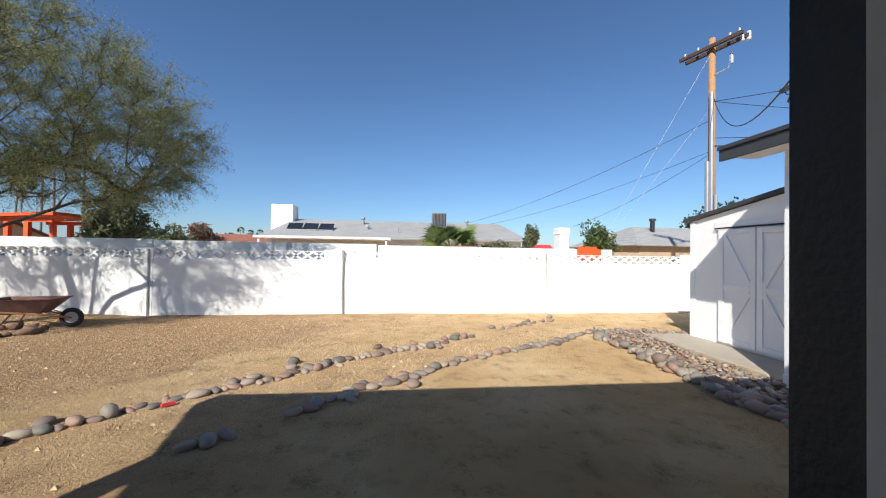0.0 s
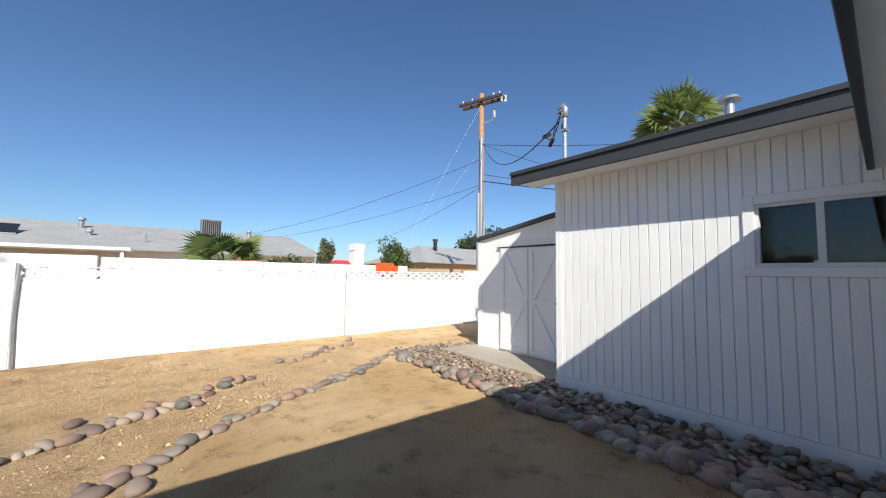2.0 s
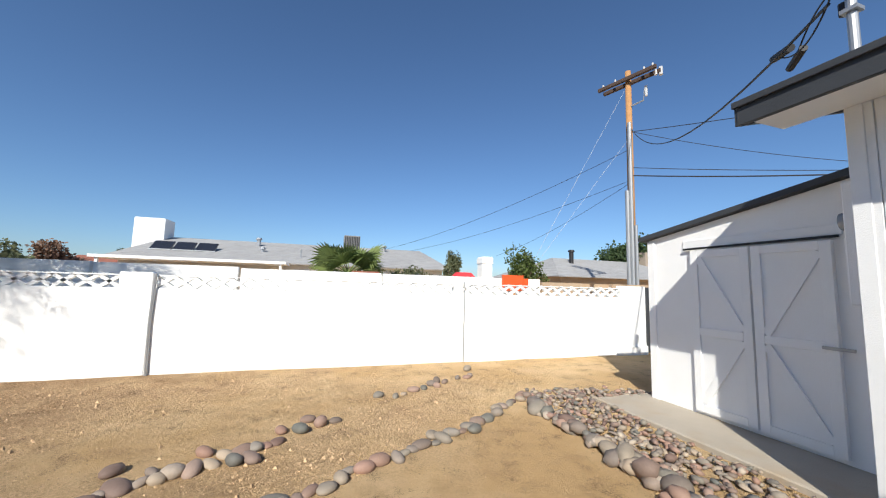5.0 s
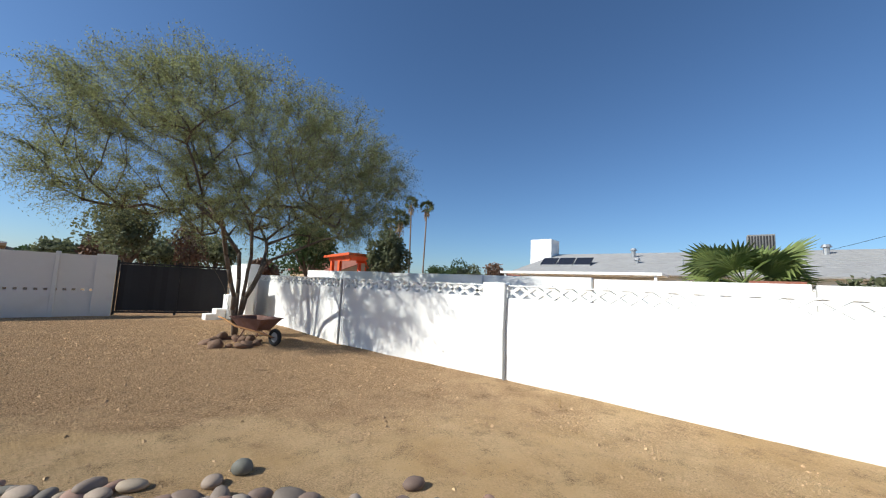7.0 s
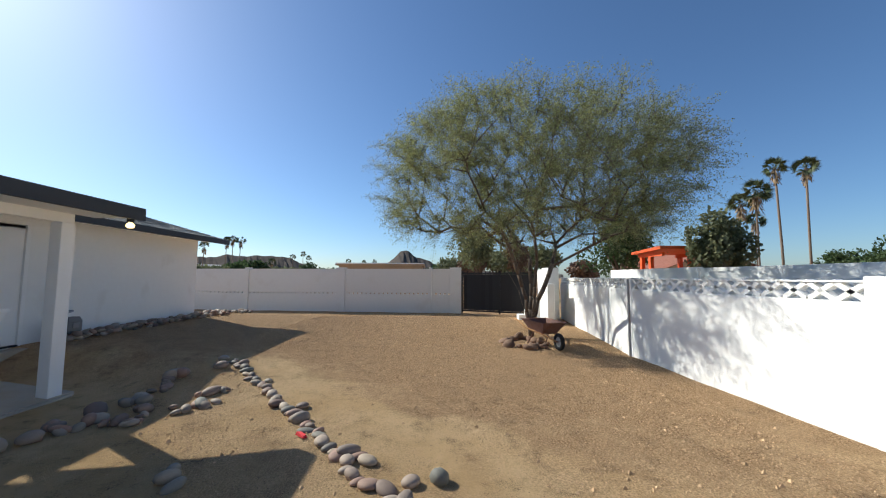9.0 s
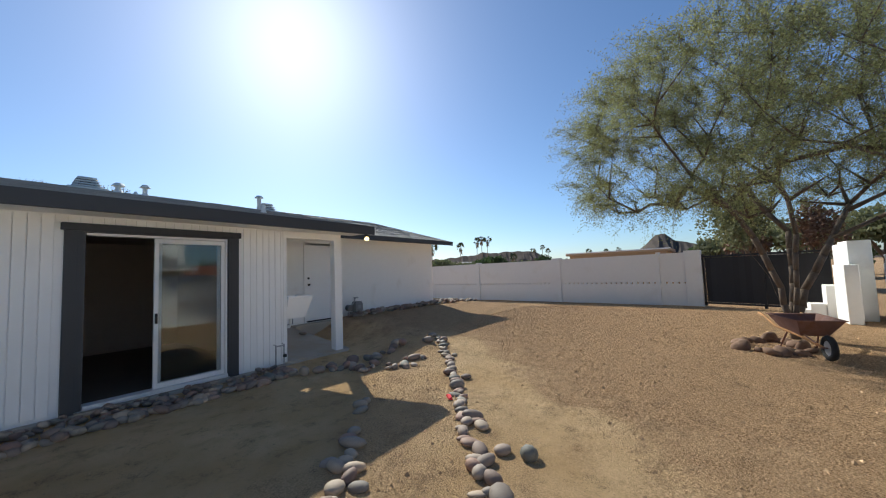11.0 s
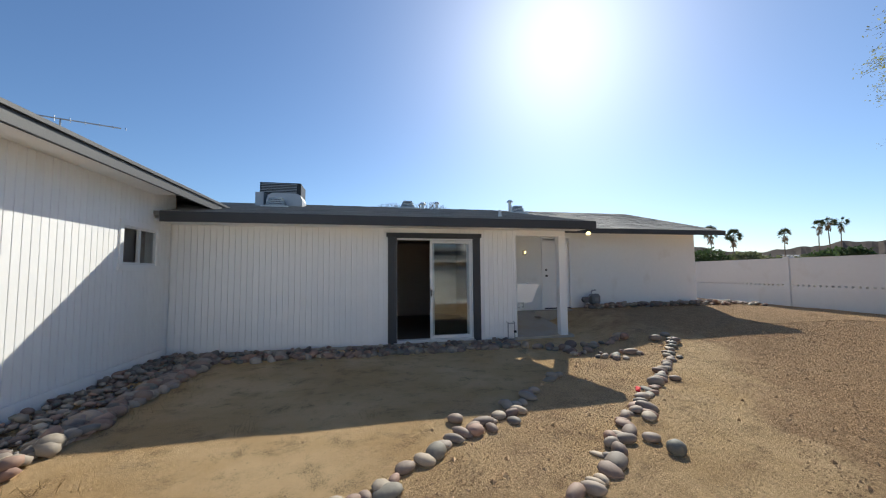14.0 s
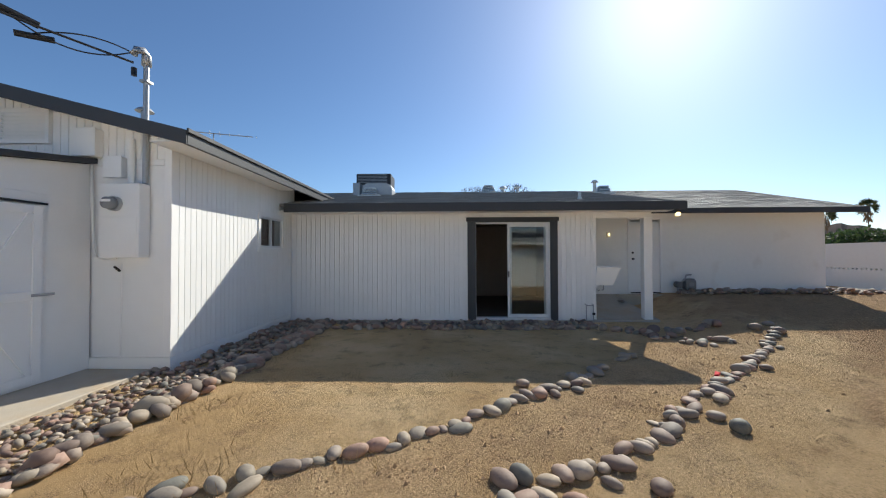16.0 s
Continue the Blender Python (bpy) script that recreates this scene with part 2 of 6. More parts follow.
def bm_box(bm, x0, x1, y0, y1, z0, z1, bevel=0.0):
    m = Matrix.LocRotScale(((x0 + x1) / 2, (y0 + y1) / 2, (z0 + z1) / 2), None, (abs(x1 - x0), abs(y1 - y0), abs(z1 - z0)))
    r = bmesh.ops.create_cube(bm, size=1, matrix=m)
    if bevel:
        es = list({e for v in r["verts"] for e in v.link_edges})
        bmesh.ops.bevel(bm, geom=es, offset=bevel, segments=1, affect="EDGES")
    return bm


def box(x0, x1, y0, y1, z0, z1, bevel=0.0):
    return bm_box(bmesh.new(), x0, x1, y0, y1, z0, z1, bevel)


def boxes(*bs):
    bm = bmesh.new()
    for b in bs:
        bm_box(bm, *b)
    return bm


def tube(bm, pts, r, sides=8, taper=1.0):
    """A pipe along points, its radius going from r to r * taper."""
    rings = []
    n = len(pts)
    pts = [Vector(p) for p in pts]
    for i, p in enumerate(pts):
        d = (pts[min(i + 1, n - 1)] - pts[max(i - 1, 0)]).normalized()
        a = d.orthogonal().normalized() if abs(d.z) > 0.9 else d.cross(Vector((0, 0, 1))).normalized()
        b = d.cross(a)
        rr = r * (1 + (taper - 1) * i / max(1, n - 1))
        rings.append([bm.verts.new(p + (a * math.cos(t) + b * math.sin(t)) * rr) for t in (2 * math.pi * k / sides for k in range(sides))])
    for r0, r1 in zip(rings, rings[1:]):
        for k in range(sides):
            bm.faces.new((r0[k], r0[(k + 1) % sides], r1[(k + 1) % sides], r1[k]))
    bm.faces.new(rings[0][::-1])
    bm.faces.new(rings[-1])
    return bm


def cyl(x, y, z0, z1, r, sides=16, r2=None):
    bm = bmesh.new()
    tube(bm, [(x, y, z0), (x, y, z1)], r, sides, (r2 / r) if r2 is not None else 1.0)
    return bm


def loft(rings, close=True):
    """Skin between rings of points; caps both ends."""
    bm = bmesh.new()
    vs = [[bm.verts.new(p) for p in ring] for ring in rings]
    for a, b in zip(vs, vs[1:]):
        for k in range(len(a)):
            bm.faces.new((a[k], a[(k + 1) % len(a)], b[(k + 1) % len(b)], b[k]))
    if close:
        bm.faces.new(vs[0][::-1])
        bm.faces.new(vs[-1])
    return bm


def prism(poly, y0, y1):
    """A slab with the outline poly in x and z, from y0 to y1."""
    return loft([[(x, y0, z) for x, z in poly], [(x, y1, z) for x, z in poly]])


def prism_x(poly, x0, x1):
    return loft([[(x0, y, z) for y, z in poly], [(x1, y, z) for y, z in poly]])


def mesh_of(name, bm, material, smooth=False):
    bmesh.ops.recalc_face_normals(bm, faces=bm.faces)
    me = bpy.data.meshes.new(name)
    bm.to_mesh(me)
    bm.free()
    me.materials.append(material)
    if smooth:
        me.shade_smooth()
    return me


def part(name, bm, material, parent=None, label="", smooth=False):
    ob = new(name, mesh_of(name, bm, material, smooth))
    if parent is not None:
        ob.parent = parent
    return tagged(ob, label)


def thing(name, label, category, loc=(0, 0, 0), group="", kind=""):
    ob = new(name)
    ob.empty_display_size = 0.1
    ob.location = loc
    return tagged(ob, label, category, group, kind)


def rnd_in(a, b):
    return random.uniform(a, b)

# ---- ground ----


def smooth01(a, b, v):
    t = min(1.0, max(0.0, (v - a) / (b - a)))
    return t * t * (3 - 2 * t)


def ground_z(x, y):
    """Height of the yard: nearly level, rising to the far wing, with soft unevenness."""
    back = 1.0 * smooth01(1.3, 0.1, y)
    far = smooth01(4.0, -1.8, y) * smooth01(-2.3 - back, -4.2 - 0.3 * back, x) * smooth01(-13.5, -9.6, x)
    porch = smooth01(0.6, -1.9, y) * smooth01(-1.6, -2.6, x) * (1 - smooth01(-2.6, -4.2, x))
    near = 1.0 - smooth01(14, 20, max(abs(x + 2), abs(y)))
    rough = (noise.noise((x * 0.8, y * 0.8, 0.3)) * 0.022 + noise.noise((x * 2.3, y * 2.3, 5.3)) * 0.006) * near
    return 0.42 * far + 0.15 * porch + rough


def line_b_y(x):
    return np.interp(x, (-3.3, -1.95, -1.16, -0.47, 0.14, 0.85, 1.28, 2.45, 3.0, 4.4), (0.6, 1.7, 2.66, 3.3, 3.92, 4.38, 4.72, 5.42, 5.75, 6.68))


def line_a_y(x):
    return np.interp(x, (-4.8, -4.28, -3.25, -2.38, -1.79, -1.03, -0.32, 0.4, 0.85, 1.3), (1.0, 1.48, 2.46, 3.17, 3.68, 4.33, 5.03, 5.55, 5.72, 5.97))


def gravel_at(x, y):
    """1 on the gravelly path between the two lines of stones and in the open yard, 0 on bare dirt."""
    if -3.4 < x < 4.3 and y < line_b_y(x):
        return 0.0
    if x > 3.6:
        return 0.15
    if -4.8 < x < 1.6 and y > line_a_y(x) and y < line_a_y(x) + 1.5:
        return 0.12
    if -4.8 < x < 4 and y < line_a_y(min(x, 1.2)) + max(0, x - 1.2) * 0.7:
        return 0.85
    if x < 1.5:
        return 0.74 + 0.62 * smooth01(0.6, -4.0, x)
    return 0.35


def ground():
    xs = [-1800, -500, -150, -60, -30] + list(np.arange(-20, 14.01, 0.2)) + [20, 35, 60, 150, 500, 1800]
    ys = [-1800, -500, -150, -60, -25] + list(np.arange(-9, 11.01, 0.2)) + [14, 20, 35, 60, 150, 500, 1800]
    verts = [(x, y, ground_z(x, y)) for y in ys for x in xs]
    w = len(xs)
    faces = [(j * w + i, j * w + i + 1, (j + 1) * w + i + 1, (j + 1) * w + i) for j in range(len(ys) - 1) for i in range(w - 1)]
    me = bpy.data.meshes.new("ground")
    me.from_pydata(verts, [], faces)
    at = me.attributes.new("gravel", "FLOAT", "POINT")
    def soft(x, y):
        if not (-16 < x < 7 and -3 < y < 9):
            return gravel_at(x, y)
        x += 0.75 * noise.noise((x * 0.9, y * 0.9, 11)) + 0.3 * noise.noise((x * 2.7, y * 2.7, 4))
        y += 0.75 * noise.noise((x * 0.9, y * 0.9, 17)) + 0.3 * noise.noise((x * 2.7, y * 2.7, 8))
        return sum(gravel_at(x + dx, y + dy) for dx in (-0.6, -0.2, 0.2, 0.6) for dy in (-0.6, -0.2, 0.2, 0.6)) / 16
    at.data.foreach_set("value", [soft(v[0], v[1]) for v in verts])
    me.materials.append(DIRT)
    me.shade_smooth()
    return tagged(new("ground", me), "bare tan desert dirt with fine gravel", "ground", kind="structure")


ground()

# ---- the house ----
FLOOR = 0.06
GX, GY = 4.95, 3.43            # the garage corner
EAVE_Y, EAVE_Z = 0.60, 2.53    # top of the main fascia
FAR_Y = -2.20


def siding(wall, axis, at, out, a0, a1, z0, z1, holes=(), pitch=0.106, top=None):
    """Grooved vertical boards on a wall; axis 'x': the wall runs along x at y = at. holes: (a0, a1, z0, z1). top: height by position."""
    a = a0
    cache = {}
    while a < a1 - 0.02:
        b = min(a + pitch - 0.006, a1)
        zt = top((a + b) / 2) if top else z1
        spans = [(z0, zt)]
        for h0, h1, hz0, hz1 in holes:
            if b > h0 + 0.01 and a < h1 - 0.01:
                cut = []
                for s0, s1 in spans:
                    if hz0 > s0 + 0.01:
                        cut.append((s0, min(s1, hz0)))
                    if hz1 < s1 - 0.01:
                        cut.append((max(s0, hz1), s1))
                spans = cut
        for s0, s1 in spans:
            if s1 - s0 < 0.03:
                continue
            key = (round(b - a, 3), round(s1 - s0, 3))
            if key not in cache:
                hw, hh = (b - a) / 2, (s1 - s0) / 2
                bm = box(-hw, hw, -0.006, 0.006, -hh, hh, 0.003) if axis == "x" else box(-0.006, 0.006, -hw, hw, -hh, hh, 0.003)
                cache[key] = mesh_of("board", bm, WHITE)
            ob = new("board", cache[key])
            c, z = (a + b) / 2, (s0 + s1) / 2
            ob.location = (c, at + out * 0.009, z) if axis == "x" else (at + out * 0.009, c, z)
            ob.parent = wall
        a += pitch


def roof_plane(p0, p1, p2, p3, courses, thick=0.05, wave=0.0):
    """A shingled slope: eave from p0 to p1, ridge from p3 to p2, in stepped courses of tabs."""
    bm = bmesh.new()
    p0, p1, p2, p3 = map(Vector, (p0, p1, p2, p3))
    nrm = (p1 - p0).cross(p3 - p0).normalized()
    if nrm.z < 0:
        nrm = -nrm
    for i in range(courses):
        u0, u1 = i / courses, (i + 1) / courses
        a, b = p0.lerp(p3, u0), p1.lerp(p2, u0)
        c, d = p1.lerp(p2, u1), p0.lerp(p3, u1)
        k = max(1, int((b - a).length / 0.33))
        for j in range(k):
            s0, s1 = j / k, (j + 1) / k
            lift = nrm * (0.012 + rnd_in(0, 0.009))
            q = [a.lerp(b, s0) + lift, a.lerp(b, s1) + lift, d.lerp(c, s1) + nrm * 0.003, d.lerp(c, s0) + nrm * 0.003]
            v = [bm.verts.new(x) for x in q] + [bm.verts.new(q[0] - lift), bm.verts.new(q[1] - lift)]
            bm.faces.new((v[0], v[1], v[2], v[3]))
            bm.faces.new((v[4], v[5], v[1], v[0]))
    lo = [bm.verts.new(p - nrm * (0.002 + h)) for h in (0, thick) for p in (p0, p1, p2, p3)]
    bm.faces.new(lo[:4])
    bm.faces.new(lo[4:][::-1])
    for k in range(4):
        bm.faces.new((lo[k], lo[4 + k], lo[4 + (k + 1) % 4], lo[(k + 1) % 4]))
    return bm


house = thing("house", "single-storey white house with charcoal trim and shingled roof", "house", kind="structure")
MX0, MX1 = -1.75, GX
DX0, DX1, DZ1 = -0.82, 0.92, 2.205
# wall with the sliding door
main_wall = part("wall_main", boxes((MX0, DX0, -0.15, 0, 0.0, 2.42), (DX1, MX1, -0.15, 0, 0.0, 2.42), (DX0, DX1, -0.15, 0, DZ1, 2.42), (DX0, DX1, -0.15, 0, 0.0, FLOOR)), WHITE, house)
siding(main_wall, "x", 0.0, 1, MX0, MX1 - 0.02, 0.08, 2.38, [(-0.95, 1.05, 0, 2.30)])
part("footing", box(-3.05, MX1, -0.14, 0.09, -0.1, 0.04, 0.01), CONCRETE, house, "bare concrete slab edge")
# porch beam and post
part("porch_beam", box(-2.975, MX0, -0.10, 0.0, 2.27, 2.55, 0.005), WHITE, house)
part("porch_post", box(-2.965, -2.785, -0.12, 0.03, 0.03, 2.27, 0.006), WHITE, house)
part("corner_board", box(MX0 - 0.01, MX0 + 0.06, -0.14, 0.022, 0.05, 2.40, 0.004), WHITE, house)
part("porch_slab", loft([[(-1.7, 0.05, -0.1), (-3.1, 0.05, -0.1), (-3.1, FAR_Y, -0.1), (-1.7, FAR_Y, -0.1)], [(-1.7, 0.05, 0.06), (-3.1, 0.05, 0.06), (-3.1, FAR_Y, 0.375), (-1.7, FAR_Y, 0.375)]]), CONCRETE, house, "sloping concrete porch slab")
part("porch_side_wall", box(MX0, MX0 + 0.14, -2.6, -0.151, 0.0, 2.59), WHITE, house)
part("door_step", box(-4.6, -3.1, -2.14, -1.9, 0.1, 0.385, 0.01), CONCRETE, house, "low concrete door step")
# far wing
far_wall = part("wall_far", boxes((-8.87, -4.40, FAR_Y - 0.2, FAR_Y, -0.1, 2.66), (-3.56, -3.26, FAR_Y - 0.2, FAR_Y, -0.1, 2.80), (-3.26, MX0 + 0.1, FAR_Y - 0.2, FAR_Y, -0.1, 2.98), (-4.40, -3.56, FAR_Y - 0.2, FAR_Y, 2.38, 2.66), (-4.40, -3.56, FAR_Y - 0.2, FAR_Y, -0.1, 0.40)), STUCCO, house, "white painted block wall")
part("wall_far_end", box(-8.87, -8.67, -10.5, FAR_Y - 0.2, -0.1, 2.66), STUCCO, house)
part("wall_back", box(-8.87, 12.0, -10.7, -10.5, -0.1, 2.8), STUCCO, house)
# roof
RY, RZ = -5.9, 3.90
part("roof_main", roof_plane((-3.32, EAVE_Y, EAVE_Z), (GX + 3, EAVE_Y, EAVE_Z), (GX + 3, RY, RZ), (-3.32, RY, RZ), 34), SHINGLE, house, "dark grey asphalt shingle slope")
part("roof_far", roof_plane((-9.35, -1.6, 2.68), (-3.26, -1.6, 2.68), (-3.26, RY, RZ), (-9.2, RY, RZ), 24), SHINGLE, house)
part("roof_back", roof_plane((GX + 7, -11.2, 2.6), (-9.35, -11.2, 2.6), (-9.2, RY, RZ), (GX + 7, RY, RZ), 12), SHINGLE, house)
part("fascia_main", box(-3.34, GX - 0.12, EAVE_Y - 0.005, EAVE_Y + 0.035, EAVE_Z - 0.165, EAVE_Z + 0.012, 0.004), CHARCOAL, house, "charcoal painted eave board")
part("fascia_end", prism_x([(EAVE_Y, EAVE_Z - 0.165), (EAVE_Y, EAVE_Z), (-2.0, EAVE_Z + 0.5), (-2.0, EAVE_Z + 0.34)], -3.355, -3.315), CHARCOAL, house)
part("fascia_far", box(-9.39, -3.31, -1.605, -1.565, 2.545, 2.69, 0.004), CHARCOAL, house)
part("fascia_far_end", prism_x([(-1.6, 2.54), (-1.6, 2.685), (RY, RZ), (RY, RZ - 0.145), ], -9.40, -9.36), CHARCOAL, house)
part("fascia_far_back", prism_x([(-11.2, 2.46), (-11.2, 2.605), (RY - 0.01, RZ), (RY - 0.01, RZ - 0.145)], -9.40, -9.36), CHARCOAL, house)
part("soffit_main", box(-3.26, GX - 0.02, 0.0, EAVE_Y - 0.006, 2.395, 2.415), WHITE, house)
part("soffit_porch", prism_x([(-0.1005, 2.545), (-0.1005, 2.565), (FAR_Y, 3.01), (FAR_Y, 2.99)], -3.26, MX0 + 0.1), WHITE, house)
part("soffit_far", box(-9.35, -3.31, FAR_Y, -1.606, 2.62, 2.64), WHITE, house)
part("gable_far", prism_x([(FAR_Y - 0.02, 2.5), (FAR_Y - 0.02, 2.715), (RY, 3.72), (-10.5, 2.72), (-10.5, 2.5)], -8.86, -8.70), STUCCO, house)
# room behind the sliding door
part("room_floor", box(-1.6, GX - 0.1, -4.6, -0.151, 0.0, FLOOR - 0.004), CARPET, house, "dark brown carpeted floor")
part("room_wall", boxes((-1.6, GX - 0.1, -4.75, -4.6, 0.0, 2.45), (MX0 + 0.14, MX0 + 0.2, -4.6, -0.151, 0.0, 2.45), (GX - 0.16, GX - 0.1, -4.6, -0.151, 0.0, 2.45)), ROOMWALL, house)
part("room_ceiling", box(MX0 + 0.14, GX - 0.1, -4.75, -0.151, 2.45, 2.5), ROOMWALL, house)
part("room_partition", box(1.35, 1.45, -2.6, -0.9, 0.12, 2.45), ROOMWALL, house)

# garage wing
GRX, GRZ, GSL = 8.6, 0, 0.262
GEX, GEZ = 4.48, 2.925
WY0, WY1, WZ0, WZ1 = 0.48, 1.33, 1.63, 2.21


def gar_top(x):
    return GEZ - 0.07 + (min(x, 2 * GRX - x) - GEX) * GSL


gar_wall = part("wall_garage", boxes((GX, GX + 0.15, WY1, GY - 0.16, 0.0, 2.95), (GX, GX + 0.15, -0.14, WY0, 0.0, 2.95), (GX, GX + 0.15, WY0, WY1, 0.0, WZ0), (GX, GX + 0.15, WY0, WY1, WZ1, 2.95)), WHITE, house)
siding(gar_wall, "y", GX, -1, 0.03, GY - 0.06, 0.19, 2.885, [(WY0 - 0.085, WY1 + 0.085, WZ0 - 0.085, WZ1 + 0.085)])
part("corner_board", box(GX - 0.022, GX + 0.07, GY - 0.07, GY + 0.024, 0.19, 2.94, 0.004), WHITE, house)
end_wall = part("wall_garage_end", prism([(GX, 0), (12.1, 0), (12.1, 2.95), (GRX, gar_top(GRX) + 0.05), (GX, gar_top(GX) + 0.02)], GY - 0.15, GY), WHITE, house)
siding(end_wall, "x", GY, 1, GX + 0.075, 9.6, 2.70, 2.8, [(5.98, 8.4, 0, 2.64), (6.5, 7.22, 2.9, 3.39)], top=gar_top)
part("smooth_panel", box(GX + 0.0755, 5.962, GY + 0.0005, GY + 0.012, 0.19, 2.62, 0.003), WHITE, house, "smooth white painted panel")
part("band_board", box(GX + 0.0755, 5.962, GY + 0.0005, GY + 0.02, 2.622, 2.695, 0.003), WHITE, house)
part("garage_plinth", boxes((GX - 0.03, GX + 0.1, 0.1, GY + 0.03, -0.1, 0.185), (GX + 0.1005, 5.97, GY - 0.05, GY + 0.03, -0.1, 0.185)), WHITE, house)
part("garage_back", boxes((12.0, 12.15, -10.5, GY, 0, 2.95)), WHITE, house)
part("roof_garage", roof_plane((GEX, GY + 0.38, GEZ), (GEX, -4.6, GEZ), (GRX, -4.6, GEZ + (GRX - GEX) * GSL), (GRX, GY + 0.38, GEZ + (GRX - GEX) * GSL), 26), SHINGLE, house)
part("roof_garage_east", roof_plane((2 * GRX - GEX, -10.5, GEZ), (2 * GRX - GEX, GY + 0.38, GEZ), (GRX, GY + 0.38, GEZ + (GRX - GEX) * GSL), (GRX, -10.5, GEZ + (GRX - GEX) * GSL), 14), SHINGLE, house)
part("fascia_garage", box(GEX - 0.035, GEX + 0.005, -2.6, GY + 0.40, GEZ - 0.155, GEZ + 0.012, 0.004), CHARCOAL, house, "charcoal painted eave board")
part("gutter_edge", box(GEX - 0.06, GEX - 0.036, -2.6, GY + 0.42, GEZ - 0.02, GEZ + 0.03, 0.004), CHARCOAL, house)
rk = GEZ + (GRX - GEX) * GSL
part("rake_board", prism([(GEX - 0.03, GEZ - 0.155), (GEX - 0.03, GEZ + 0.01), (GRX, rk + 0.01), (GRX, rk - 0.155)], GY + 0.375, GY + 0.415), CHARCOAL, house)
part("rake_board", prism([(2 * GRX - GEX, GEZ - 0.155), (2 * GRX - GEX, GEZ + 0.01), (GRX + 0.001, rk + 0.01), (GRX + 0.001, rk - 0.155)], GY + 0.375, GY + 0.415), CHARCOAL, house)
part("garage_soffit", boxes((GEX, GX - 0.02, 0.6, GY + 0.37, GEZ - 0.11, GEZ - 0.09)), WHITE, house)
part("rake_soffit", prism([(GX, gar_top(GX) - 0.04), (GX, gar_top(GX) - 0.02), (GRX, gar_top(GRX) - 0.02), (GRX, gar_top(GRX) - 0.04)], GY + 0.03, GY + 0.37), WHITE, house)


# gable louver
def louver():
    t = thing("louver_vent", "white slatted gable vent on the garage end", "vent", (6.86, GY + 0.02, 2.92))
    part("frame", boxes((-0.34, -0.29, -0.02, 0.03, 0, 0.45), (0.29, 0.34, -0.02, 0.03, 0, 0.45), (-0.29, 0.29, -0.02, 0.03, 0.40, 0.45), (-0.29, 0.29, -0.02, 0.03, 0, 0.05)), WHITE, t)
    bm = box(-0.29, 0.29, -0.006, 0.006, -0.03, 0.03)
    bmesh.ops.rotate(bm, verts=bm.verts, matrix=Matrix.Rotation(radians(-35), 3, "X"))
    me = mesh_of("slat", bm, WHITE)
    for k in range(7):
        s = new("slat", me)
        s.parent, s.location = t, (0, 0.005, 0.075 + k * 0.05)


louver()


def sliding_door():
    d = thing("sliding_door", "aluminium sliding patio door standing half open, dark trim", "door", (0, 0, FLOOR), kind="structure")
    z1 = DZ1 - FLOOR
    part("trim", boxes((DX1 - 0.005, 1.03, -0.01, 0.045, -0.03, 2.145, 0.004), (-0.93, DX0 + 0.005, -0.01, 0.045, -0.03, 2.145, 0.004), (-0.96, 1.06, -0.01, 0.06, 2.147, 2.235, 0.005)), CHARCOAL, d, "wide charcoal painted door surround")
    part("jamb_lining", boxes((DX1 - 0.07, DX1 + 0.001, -0.05, 0.044, 0, z1), (DX0 - 0.001, DX0 + 0.045, -0.05, 0.044, 0, z1), (DX0 + 0.045, DX1 - 0.07, -0.05, 0.044, z1 - 0.015, z1 + 0.005)), CHARCOAL, d)
    part("outer_frame", boxes((DX1 - 0.083, DX1 - 0.071, -0.14, -0.03, 0.0, z1 - 0.017), (DX0 + 0.046, DX0 + 0.075, -0.14, 0.0, 0.0, z1 - 0.017), (DX0 + 0.075, DX1 - 0.084, -0.14, 0.0, z1 - 0.05, z1 - 0.018), (DX0 + 0.046, DX1 - 0.084, -0.14, 0.03, 0.0, 0.04)), ALU, d, "white aluminium frame and track")
    for nm, x0, x1, y in (("fixed_panel", DX0 + 0.076, 0.15, -0.045), ("sliding_panel", DX0 + 0.11, 0.10, -0.10)):
        p = part(nm, boxes((x0, x0 + 0.05, y - 0.018, y + 0.018, 0.045, z1 - 0.055), (x1 - 0.05, x1, y - 0.018, y + 0.018, 0.045, z1 - 0.055), (x0 + 0.05, x1 - 0.05, y - 0.018, y + 0.018, 0.045, 0.11), (x0 + 0.05, x1 - 0.05, y - 0.018, y + 0.018, z1 - 0.115, z1 - 0.055)), ALU, d)
        g = part("pane", box(x0 + 0.05, x1 - 0.05, y - 0.003, y + 0.003, 0.11, z1 - 0.115), GLASS, p)
        g.visible_shadow = False
        if nm == "fixed_panel":
            part("latch", box(0.115, 0.14, y + 0.018, y + 0.05, 0.92, 1.06, 0.004), BLACK, p, "black pull latch")
    part("lock", box(0.885, 0.90, -0.1, -0.05, 0.92, 1.05), GALV, d)


sliding_door()


